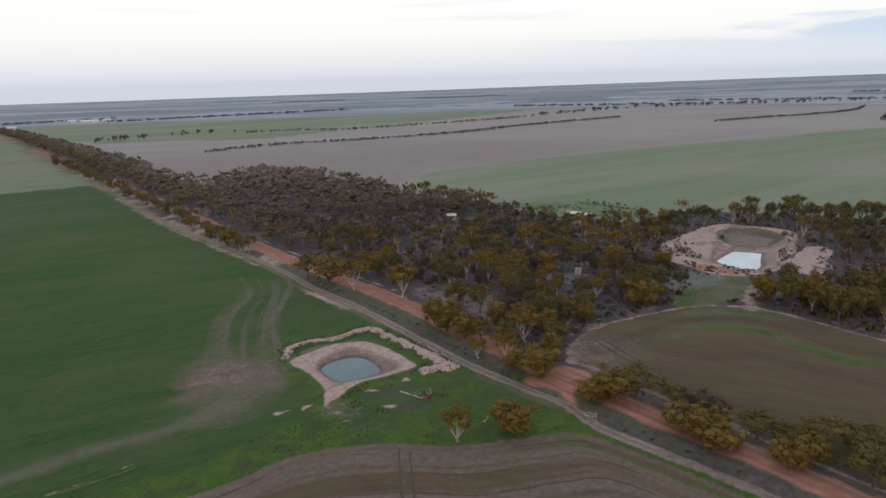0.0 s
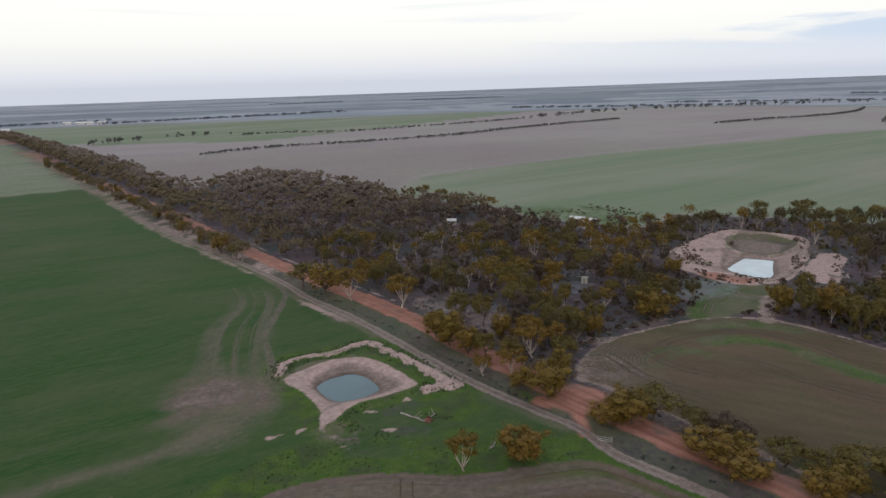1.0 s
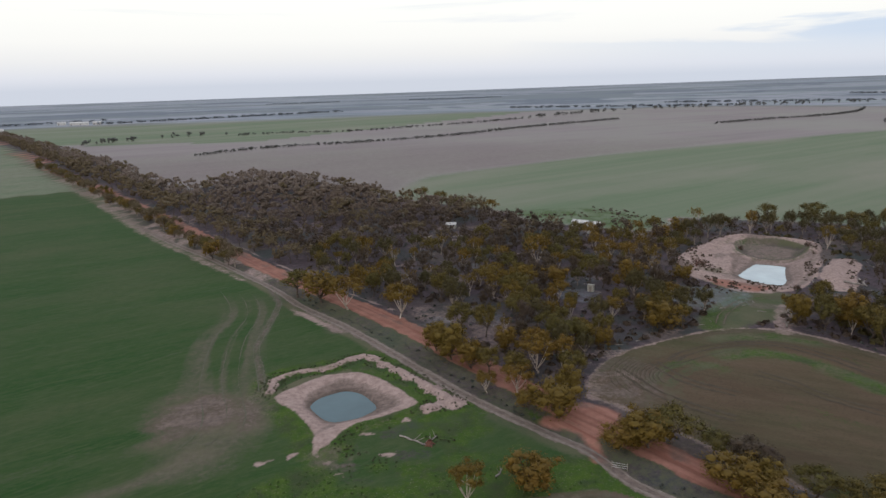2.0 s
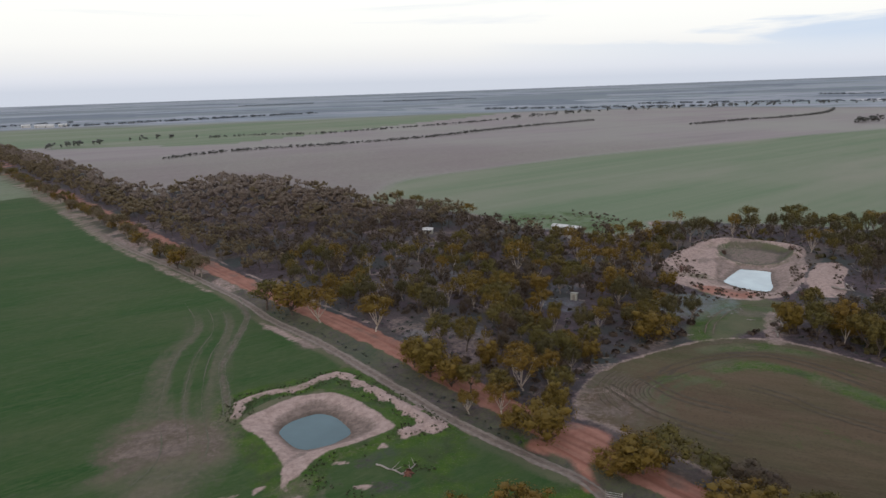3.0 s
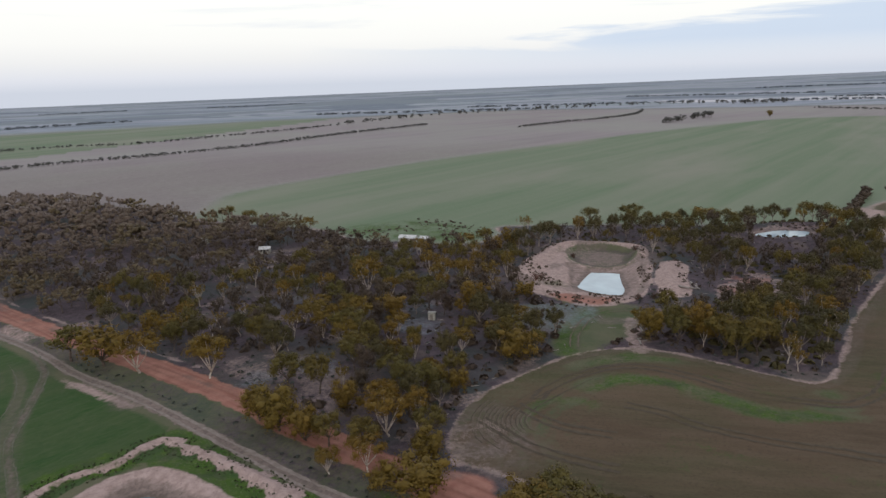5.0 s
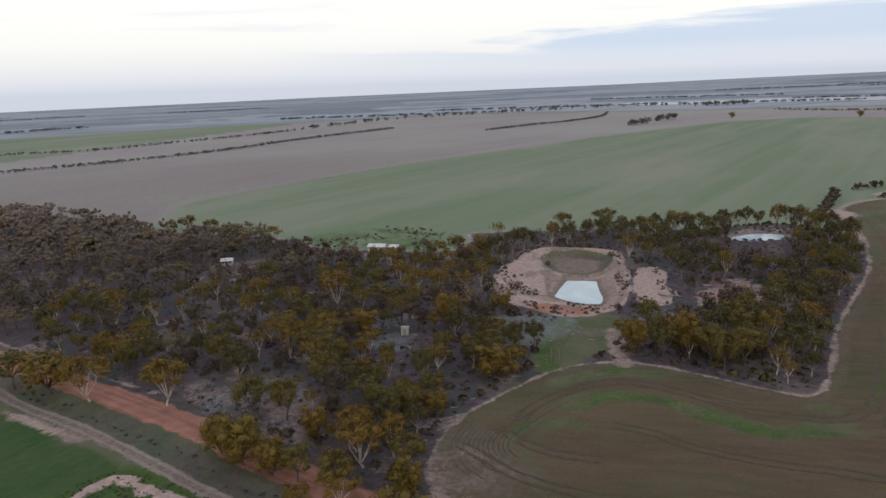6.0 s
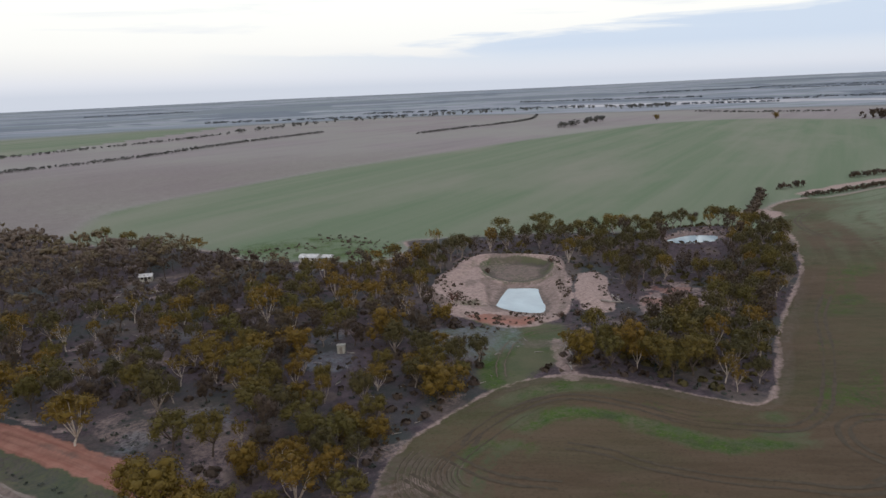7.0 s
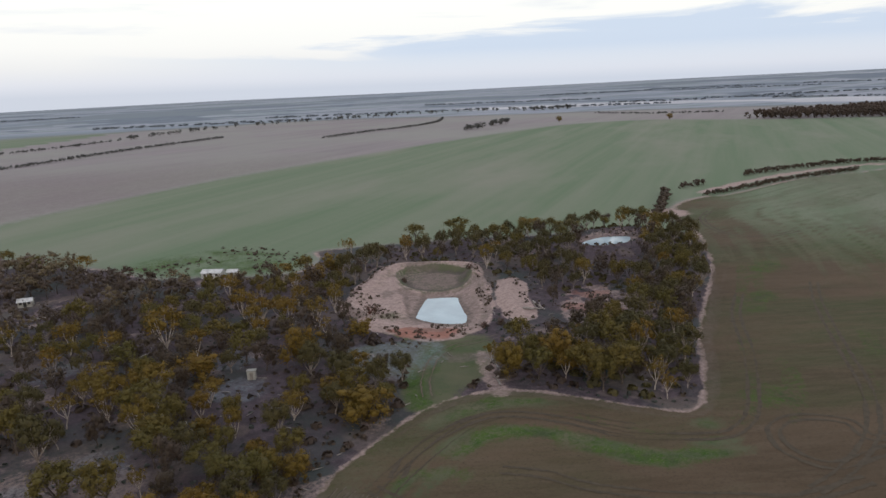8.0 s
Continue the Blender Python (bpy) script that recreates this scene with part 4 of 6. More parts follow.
for i, off in enumerate((3.0, 6.5, 8.3, 14, 16)):
    edge = FIELD_EDGE[(FIELD_EDGE[:, 0] > -30) & (FIELD_EDGE[:, 0] < 44)]
    wheel_mark([edge + (0, -off * (1 + 0.1 * math.sin(i)))], 0.22, SOIL_PALE if i % 2 else SOIL_DARK, "wheel mark along the edge of bare soil", 80 + i, 0.42)
wheel_mark([[(6.0, 84), (6.4, 95), (6.9, 105)], [(7.8, 84), (8.2, 95), (8.7, 104)]], 0.35, SOIL_DARK, "pair of dark wheel marks over bare soil", 90, 0.3)
wheel_mark([beside(GAP_TRACK, o) for o in (-0.9, 0.9)], 0.35, SOIL_PALE, "faint pale wheel marks through green grass", 97, 0.3)

SOIL_CROP = plain_material("crop_worn_olive", (0.075, 0.078, 0.048), (0.112, 0.104, 0.072), 0.7, 0.95)
for i, off in enumerate((-4.6, -0.6, 3.6)):
    cut = SWING[(SWING[:, 1] < 232 - 6 * (i % 3)) & (SWING[:, 1] > 126 + 3 * (i % 4))]
    wheel_mark([beside(cut, off + 0.5 * math.sin(i * 2.3))], 0.24, SOIL_CROP, "pale wheel mark sweeping through the green crop", 100 + i, 0.42)
wheel_mark([[(-48, 100.6), (-44.9, 101.8), (-37.7, 105.8), (-36, 107)]], 0.3, SOIL_PALE, "pale wheel mark along the field edge", 110, 0.2)
wheel_mark([beside(BRANCH, o) for o in (-0.7, 0.7)], 0.3, SOIL_CROP, "pair of pale wheel marks along the crop", 111, 0.3)
wheel_mark([beside(TRACK[(TRACK[:, 1] > 95) & (TRACK[:, 1] < 330)], o) for o in (-0.85, 0.85)], 0.7, plain_material("track_sand", (0.165, 0.13, 0.108), (0.235, 0.188, 0.158), 0.9, 0.95), "pale sandy wheel ruts of the farm track", 112, 0.2)


# ---- trees ----
def tube(pts, radii, sides=5):
    """A tapered limb along points."""
    pts = np.array(pts, float)
    verts, faces = [], []
    for i, (p, r) in enumerate(zip(pts, radii)):
        way = pts[min(i + 1, len(pts) - 1)] - pts[max(i - 1, 0)]
        way = way / (np.linalg.norm(way) + 1e-9)
        u = np.cross(way, (0.31, 0.95, 0.05))
        u /= np.linalg.norm(u) + 1e-9
        v = np.cross(way, u)
        for k in range(sides):
            a = 2 * math.pi * k / sides
            verts.append(p + r * (math.cos(a) * u + math.sin(a) * v))
        if i:
            b = (i - 1) * sides
            for k in range(sides):
                k2 = (k + 1) % sides
                faces.append((b + k, b + k2, b + sides + k2, b + sides + k))
    return np.array(verts), np.array(faces)


def joined(pieces):
    verts, faces, normals, n = [], [], [], 0
    for v, f, *nrm in pieces:
        verts.append(v), faces.append(f + n), normals.extend(nrm)
        n += len(v)
    return (np.vstack(verts), np.vstack(faces)) + ((np.vstack(normals),) if normals else ())


def leaf_cards(rng, at, out, size):
    """Folded leaf sprays at places, leaning outwards."""
    n = len(at)
    nrm = out + rng.normal(0, 0.38, (n, 3))
    nrm /= np.linalg.norm(nrm, axis=1, keepdims=True) + 1e-9
    u = np.cross(nrm, rng.normal(0, 1, (n, 3)))
    u /= np.linalg.norm(u, axis=1, keepdims=True) + 1e-9
    v = np.cross(nrm, u)
    s = size * rng.uniform(0.6, 1.25, (n, 1))
    e = rng.uniform(0.55, 1.0, (n, 1))
    a, b = at - u * s * 0.5 - v * s * e * 0.25, at + u * s * 0.1 - v * s * e * 0.5
    c, d4 = at + u * s * 0.5 + v * s * e * 0.2 - nrm * s * 0.2, at - u * s * 0.1 + v * s * e * 0.5
    verts = np.stack([a, b, c, d4], 1).reshape(-1, 3)
    # each clump is shaded as the rounded puff that it belongs to
    puff = out * 0.7 + nrm * 0.5 + np.array([0, 0, 0.35])
    puff /= np.linalg.norm(puff, axis=1, keepdims=True) + 1e-9
    return verts, np.arange(4 * n).reshape(-1, 4), np.repeat(puff, 4, 0)


def puff_shell(n):
    """A cube of n x n quads a side, blown up into a ball: its directions and faces."""
    t = np.linspace(-1, 1, n + 1)
    index, dirs, faces = {}, [], []

    def corner(p):
        key = tuple(np.round(p, 4))
        if key not in index:
            index[key] = len(dirs)
            dirs.append(np.array(p) / np.linalg.norm(p))
        return index[key]

    for axis_no in range(3):
        for s in (-1, 1):
            for i in range(n):
                for j in range(n):
                    ring = []
                    for di, dj in ((0, 0), (1, 0), (1, 1), (0, 1)):
                        p = [t[i + di], t[j + dj]]
                        p.insert(axis_no, s)
                        ring.append(corner(p))
                    faces.append(ring if (s > 0) == (axis_no != 1) else ring[::-1])
    return np.array(dirs), np.array(faces)


SHELLS = {n: puff_shell(n) for n in (1, 2)}


def foliage_puff(rng, p, radius, thick, side, shell, cards, size, full):
    """One lobe of a crown: a lumpy mass of leaves with loose sprays standing out of it."""
    dirs, faces = SHELLS[shell]
    lump = rng.uniform(0.45, 0.8, (len(dirs), 1)) * full
    form = np.array([radius, radius, radius * thick])
    v = p + dirs * form * lump
    nrm = dirs + side * 0.6 + rng.normal(0, 0.15, dirs.shape)
    nrm /= np.linalg.norm(nrm, axis=1, keepdims=True)
    q = rng.normal(0, 1, (cards, 3))
    q /= np.linalg.norm(q, axis=1, keepdims=True)
    at = p + q * form * rng.uniform(0.5, 1.2, (cards, 1))
    # outer sprays of gums droop
    at[:, 2] -= np.where(q[:, 2] < 0, rng.uniform(0, 0.6, cards), 0)
    return [(v, faces, nrm), leaf_cards(rng, at, q + side * 0.6, size)]


STYLES = {
    # fork, limbs, reach, lowest, highest, puff radius, thickness, extra puffs, girth
    "dome": ((1.8, 3.2), (6, 9), (1.8, 4.0), 4.4, 8.9, (0.95, 1.5), 0.78, 14, 0.24),
    "fan": ((0.6, 1.6), (6, 8), (1.6, 3.9), 6.4, 9.0, (0.85, 1.3), 0.7, 9, 0.19),
    "round": ((0.5, 1.2), (8, 11), (1.6, 3.9), 2.2, 8.8, (1.1, 1.7), 0.9, 20, 0.22),
    "scrub": ((1.2, 2.6), (5, 7), (0.7, 3.0), 2.6, 9.0, (0.9, 1.5), 1.1, 9, 0.2),
    "dead": ((1.5, 3.0), (5, 6), (1.4, 3.4), 6.0, 9.0, (0.5, 0.9), 0.6, 0, 0.18),
}


def tree_shape(seed, style, shell, cards, size, simple=False, core=1.25):
    """Limbs and crown of a tree 10 m high and 10 m wide."""
    rng = np.random.default_rng(seed)
    fork, n, reach, lo, hi, rad, thick, extra, fat = STYLES[style]
    fork, n = rng.uniform(*fork), int(rng.integers(*n))
    if simple:
        n, extra = max(3, n - 2), extra // 2
    lean = rng.normal(0, 0.35, 2)
    top = np.array([lean[0], lean[1], fork])
    limbs = [tube([(0, 0, -0.4), (lean[0] * 0.3, lean[1] * 0.3, fork * 0.5), top], [fat * 1.25, fat, fat * 0.85], 3 if simple else 6)]
    pads, spin = [], rng.uniform(0, 6.28)
    for i in range(n):
        a = spin + 6.283 * i / n + rng.normal(0, 0.3)
        r = rng.uniform(*reach)
        z = hi - 0.17 * r * r + rng.normal(0, 0.5) if style in ("dome", "fan") else rng.uniform(lo, hi - 0.1 * r * r)
        tip = np.array([r * math.cos(a), r * math.sin(a), max(z, lo)])
        mid = top + (tip - top) * 0.5 + np.array([math.cos(a), math.sin(a), 0]) * rng.uniform(-0.1, 0.8)
        if not simple:
            limbs.append(tube([top, mid, tip + (0, 0, 0.5)], [fat * 0.62, fat * 0.42, fat * 0.14]))
        elif i < 2:
            limbs.append(tube([top, tip], [fat * 0.6, fat * 0.2], 3))
        pads.append((tip, 1.0))
        for _ in range(4 if style == "dead" else 0 if simple else 1):
            t = rng.uniform(0.45, 0.85)
            p0 = top + (tip - top) * t + (mid - (top + tip) / 2) * (1 - abs(2 * t - 1))
            p1 = p0 + np.array([rng.normal(0, 1.2), rng.normal(0, 1.2), rng.uniform(0.7, 2.2)])
            p1[2] = min(p1[2], 9.2)
            if not simple:
                limbs.append(tube([p0, (p0 + p1) / 2 + rng.normal(0, 0.15, 3), p1], [fat * 0.3, fat * 0.22, fat * 0.08], 4))
            pads.append((p1, 0.75))
    for _ in range(extra):
        a, r = rng.uniform(0, 6.28), reach[1] * math.sqrt(rng.uniform(0, 0.8))
        z = rng.uniform(lo, hi + 0.4 - 0.2 * r * r) if style in ("round", "scrub") else hi + 0.2 - 0.19 * r * r - rng.uniform(-0.4, 1.6)
        pads.append((np.array([r * math.cos(a), r * math.sin(a), max(z, lo)]), 0.9))
    crown, heart = [], np.array([0, 0, 0.5 * (lo + hi)])
    for p, share in pads:
        k = max(3, int(cards * rng.uniform(0.7, 1.3)))
        crown += foliage_puff(rng, p, share * rng.uniform(*rad) * (1.25 if simple else 1.2), thick, (p - heart) / 5.0, shell, k, size, core if simple else 0.68)
    return joined(limbs), joined(crown)


class Kind:
    """A kind of tree with its variants; stand() sets one up as a thing."""

    def __init__(self, name, style, seeds, leaves, size, leaf, bark, label, category="tree"):
        self.name, self.label, self.category, self.made = name, label, category, {}
        self.meshes, self.count = [], len(seeds)
        # fully leaved trees for the near ground, lighter ones behind
        for shell, share, grow in ((2, 1.4, 1.0), (1, 0.48, 1.4)):
            for s in seeds:
                limbs, crown = tree_shape(s, style, shell, int(leaves * share), size * grow)
                self.meshes.append((mesh_of("trunk", *limbs, bark, False), mesh_of("crown", crown[0], crown[1], leaf, False, crown[2])))

    def stand(self, x, y, h, w, turn, variant, group="", label=""):
        z = float(height(np.array([float(x)]), np.array([float(y)]))[0])
        m = Matrix.Translation((x, y, z)) @ Matrix.Rotation(turn, 4, "Z") @ Matrix.Diagonal((w / 10, w / 10, h / 10, 1))
        v = variant % self.count + (self.count if math.hypot(x - 35, y - 110) > 105 else 0)
        if v in self.made:
            first = self.made[v]
            root = copy_thing(first, m @ Matrix.Diagonal((*[1 / k for k in first.scale], 1)))
        else:
            root = new(self.name)
            root.empty_display_size = 0.5
            for nm, me in zip(("trunk", "crown"), self.meshes[v]):
                new(nm, me).parent = root
            root.matrix_basis = m
            tagged(root, self.label, self.category)
            self.made[v] = root
        return tagged(root, label, "", group)


PALE_GUM = Kind("gum_tree", "fan", (3, 8, 15, 21), 75, 0.36, LEAF_RUST, BARK_PALE, "gum tree with white limbs and rusty umbrella crown")
OLIVE_GUM = Kind("gum_tree", "dome", (31, 34, 39, 44, 47), 70, 0.36, LEAF_GREEN, BARK_DARK, "dark-trunked gum tree with a domed olive crown")
BUSHY_GUM = Kind("bushy_tree", "round", (51, 55, 58), 60, 0.38, LEAF_RUST, BARK_DARK, "low bushy tree with a dense rust-brown crown")
BROWN_TREE = Kind("scrub_tree", "scrub", (61, 64, 66, 69, 72), 60, 0.36, LEAF_DARK, BARK_DARK, "dull brown upright scrub tree")
DEEP_GUM = Kind("gum_tree", "dome", (131, 136, 138), 70, 0.36, LEAF_DEEP, BARK_GREY, "tall gum tree with grey trunk and deep olive crown")
SPARSE_GUM = Kind("sparse_tree", "dead", (81, 84, 87), 26, 0.34, LEAF_RUST, BARK_PALE, "half-bare gum tree with bleached white branches")
BELT_GUM = Kind("gum_tree", "dome", (141, 144), 60, 0.42, LEAF_BELT, BARK_GREY, "brownish gum tree beside the road")
KINDS = {"q": BELT_GUM, "p": PALE_GUM, "o": OLIVE_GUM, "b": BUSHY_GUM, "s": BROWN_TREE, "d": SPARSE_GUM, "e": DEEP_GUM}

# trees that stand out one by one: x, y, height, width, kind
ROADSIDE = (
    (17, 105.1, 6.8, 6.6, "p"), (26.6, 106.7, 6.0, 8.4, "b"), (14.2, 187.7, 9.9, 9.6, "p"), (0.8, 198, 10.2, 11.5, "p"), (-6.5, 207, 10.2, 12, "b"),
    (-13.6, 214.5, 8.6, 10.9, "o"), (23.0, 158.0, 9.6, 9.8, "b"), (20.5, 163.5, 7.2, 7.0, "b"), (26.5, 152.5, 7.6, 7.4, "b"), (40, 147.8, 8.5, 9.4, "p"), (32.9, 138, 6.5, 6.6, "p"), (37.5, 127.6, 8.6, 10.5, "b"), (29.5, 148.5, 6.2, 6.5, "o"),
    (34, 143.5, 6.6, 6.4, "o"), (27.5, 141, 5.0, 5.0, "p"), (43, 137.5, 6.5, 6.4, "b"), (45.5, 143, 6.8, 6.6, "o"), (33.5, 132.5, 5.2, 5.4, "b"),
)
SOUTH_VERGE = (
    (45.5, 115.4, 5.2, 7.6, "b"), (49.2, 114.4, 7.0, 8.4, "b"), (53.6, 115.2, 6.4, 8.6, "o"), (62, 106.8, 5.4, 7.4, "s"), (56.2, 100.8, 5.4, 8.4, "b"),
    (58.8, 94.4, 5.2, 8.0, "b"), (67.0, 97.0, 5.0, 6.2, "o"), (66, 86.6, 5.4, 6.0, "b"), (75.6, 91.5, 5.2, 8.2, "o"), (82, 90.3, 4.4, 7.4, "o"), (75.5, 80.6, 6.9, 8.6, "o"), (64.2, 104, 4.7, 4.4, "s"),
    (61.5, 100.5, 4.6, 5.6, "b"), (70.5, 87.5, 5.2, 6.0, "b"), (58.6, 110.5, 4.8, 5.4, "o"), (69.8, 93.8, 4.6, 5.4, "o"), (79, 85.5, 5.4, 6.4, "o"),
)
BUSH = (
    (62.8, 229.7, 11.5, 11.5, "p"), (46.7, 193.4, 9.5, 9.6, "o"), (45.1, 217.8, 6.0, 8.6, "p"), 
    (40.7, 152.9, 8.6, 7.1, "p"), (50.4, 157.8, 8.6, 7.0, "o"), 
    (92.5, 228.9, 6.8, 8.2, "p"), (106.2, 246.8, 8.4, 6.0, "d"), (137.2, 265.6, 11.5, 7.0, "d"), (100.2, 203.2, 6.5, 7.0, "b"),
    (112, 170.5, 5.6, 5.0, "d"),
)
OPEN_BUSH = (
    (51.1, 200.3, 9.6, 9.2, "p"), (42.5, 208, 7.2, 8.1, "p"), (58.4, 193.1, 6.4, 5.9, "p"), (81.3, 198.2, 10.3, 8.4, "b"), (67.7, 176.7, 5.9, 6.7, "p"), (44.4, 181.8, 7.7, 7.2, "o"), (48.5, 169.5, 5.9, 6.8, "o"), (55.9, 166.8, 4.8, 4.2, "p"), (28.3, 176.5, 7.2, 8.2, "o"), (36.3, 160.8, 6.7, 6.5, "b"), (43.6, 158.4, 5.7, 5.3, "p"), (59.6, 162.4, 7.3, 5.7, "o"), (36.9, 219.8, 7.7, 8.4, "s"), (25.6, 231.9, 7.8, 8.1, "s"), (76.4, 167.1, 8.3, 10, "b"),
)
INNER_BUSH = (
    (37.9, 192, 7, 4.8, "s"), (28.9, 190, 10.3, 7.6, "e"), (62.1, 207.2, 7.6, 9.2, "b"), (72.9, 223.8, 7, 8.7, "o"), (88.6, 232.4, 7.2, 7, "p"), (96.8, 218.9, 8.1, 7.7, "p"), (38.5, 247.6, 6.9, 5.8, "o"), (58.6, 182.2, 6.1, 4.9, "o"), (52.3, 180.5, 5.6, 4.9, "b"), (19, 205.6, 8.1, 7.2, "s"), (24, 211.8, 6.1, 5.5, "e"), (46.6, 153.9, 8.1, 5.2, "e"), (51.6, 152.4, 6.5, 4.4, "e"), (76.5, 177.7, 6.1, 5.6, "b"), (52.9, 213.5, 6.9, 5, "o"), (28.7, 216.7, 6.2, 5.7, "o"),
)
DAM_SIDE = (
    (174, 276.5, 7.8, 8.5, "o"), (190.2, 269.7, 9.0, 11, "o"), (209.2, 249.4, 8.6, 10.2, "p"), (194.8, 251.5, 7.6, 11.5, "o"), (216, 236, 6.0, 10, "o"), (149.3, 170.2, 8, 8.8, "s"),
    (48.8, 356.5, 7.4, 7.8, "o"), (54.6, 333.1, 7.4, 10.2, "o"), (67.7, 323.2, 7.2, 9.1, "p"), (42, 372, 7.4, 8.5, "o"), (110, 262, 7, 8, "p"), (117, 254, 8, 9, "b"), (126, 258, 8.5, 9, "b"),
)
turns = np.random.default_rng(5)
placed = []
for trees, group in ((ROADSIDE, "trees along the road"), (SOUTH_VERGE, "trees along the road"), (BUSH, "trees of the bush block"), (OPEN_BUSH, "trees of the bush block"), (INNER_BUSH, "trees of the bush block"), (DAM_SIDE, "trees of the bush block")):
    wide = 1.25 if trees is SOUTH_VERGE else 1.1
    for i, (x, y, h, w, k) in enumerate(trees):
        w *= wide
        KINDS[k].stand(x, y, h, w, turns.uniform(0, 6.28), i, group)
        placed.append((x, y))

# gums along the near side of the road, where it runs north-west
lane = spline([(-21, 228), (-30, 242), (-40, 259), (-52, 282), (-70, 315), (-95, 362), (-130, 425), (-170, 497), (-212, 570), (-250, 640)], n=12)
run = np.r_[0, np.cumsum(np.hypot(*np.diff(lane, axis=0).T))]
for i, s in enumerate(np.arange(30, run[-1], 4.6)):
    if turns.uniform() < (0.1 if s < 160 else 0.35):
        continue
    x, y = np.interp(s, run, lane[:, 0]) + turns.normal(0, 1.5), np.interp(s, run, lane[:, 1]) + turns.normal(0, 1.5)
    h = turns.uniform(4.6, 8.4)
    KINDS["qoqqb"[i % 5]].stand(float(x), float(y), float(h), float(h * turns.uniform(0.9, 1.25)), turns.uniform(0, 6.28), i, "trees along the road")
    placed.append((float(x), float(y)))

# the rest of the bush, scattered over its block
BLOCK = np.vstack([WOOD_EDGE, EAST_EDGE[EAST_EDGE[:, 0] < 250][::-1], ROAD[(ROAD[:, 1] > 138)][::-1]])


def scatter(rng, box, gap, tries, taken):
    """Places in the box, no two nearer than the gap."""
    cells = {}
    for p in taken:
        cells.setdefault((int(p[0] // gap), int(p[1] // gap)), []).append(p)
    out = []
    xs, ys = rng.uniform(box[0], box[2], tries), rng.uniform(box[1], box[3], tries)
    for x, y in zip(xs, ys):
        cx, cy = int(x // gap), int(y // gap)
        if any((x - a) ** 2 + (y - b) ** 2 < gap * gap for i in (-1, 0, 1) for j in (-1, 0, 1) for a, b in cells.get((cx + i, cy + j), ())):
            continue
        cells.setdefault((cx, cy), []).append((x, y))
        out.append((x, y))
    return np.array(out)


def open_ground(x, y):
    """Where no tree stands: dams, tracks, clearings."""
    no = away(x, y, ROAD) < np.where(y > 228, 5.0, 7.5)
    no |= away(x, y, EAST_EDGE) < 2.2
    for line, gap in ((DAM_RIM, 2.2), (SPOIL, 6.0), (GREEN_GAP, 1.0), (SALT_FLAT, -1.0), (HOMESTEAD, 9.0), (CLEARING, -1.5), (HUT_CLEARING, -4.0), (FAR_POOL, 6.0)):
        no |= inward(x, y, line) > -gap
    no |= np.hypot(x - 68, y - 196) < 8.5
    no |= np.hypot(x - 97, y - 278) < 10
    no |= np.hypot(x - 123, y - 179) < 7
    no |= np.hypot(x - 196, y - 202) < 9
    no |= np.hypot(x - 64, y - 187) < 7
    no |= np.hypot(x - 138, y - 180) < 8
    no |= inward(x, y, RED_CLEARING) > -0.5
    no |= np.hypot(x - 205, y - 207) < 9
    no |= np.hypot(x - 44, y - 293) < 4
    return no


rng = np.random.default_rng(11)
spots = scatter(rng, (-10, 128, 256, 262), 5.4, 14000, placed)
for box, gap in (((122, 128, 256, 205), 4.9), ((38, 138, 96, 180), 4.5), ((118, 130, 205, 166), 4.2)):
    spots = np.vstack([spots, scatter(rng, box, gap, 6000, placed + [tuple(p) for p in spots])])
x, y = spots[:, 0], spots[:, 1]
spots = spots[within(x, y, BLOCK) & ~open_ground(x, y)]
spots = spots[patches(spots[:, 0], spots[:, 1], 22, 61) > 0.18 + 0.12 * (np.hypot((spots[:, 0] - 48) / 38, (spots[:, 1] - 190) / 38) < 1)]
# those past the first four hundred belong to the joined woodland
order = np.argsort(np.hypot(spots[:, 0] - 60, spots[:, 1] - 100))
near_spots, rest = spots[order[:520]], spots[order[520:]]
for i, (x, y) in enumerate(near_spots):
    edge = min(float(away(np.array([x]), np.array([y]), ROAD)[0]), float(away(np.array([x]), np.array([y]), EAST_EDGE)[0]))
    pick = rng.uniform()
    if x > 122:
        k = "p" if pick < 0.10 else "o" if pick < 0.30 else "e" if pick < 0.72 else "s" if pick < 0.95 else "d"
    elif edge < 16:
        k = "b" if pick < 0.25 else "p" if pick < 0.45 else "o" if pick < 0.8 else "e"
    else:
        k = "p" if pick < 0.20 else "o" if pick < 0.46 else "e" if pick < 0.62 else "s" if pick < 0.94 else "d"
    h = rng.uniform(5.0, 9.2)
    KINDS[k].stand(float(x), float(y), float(h), float(h * rng.uniform(0.74, 1.02)), rng.uniform(0, 6.28), i, "trees of the bush block")


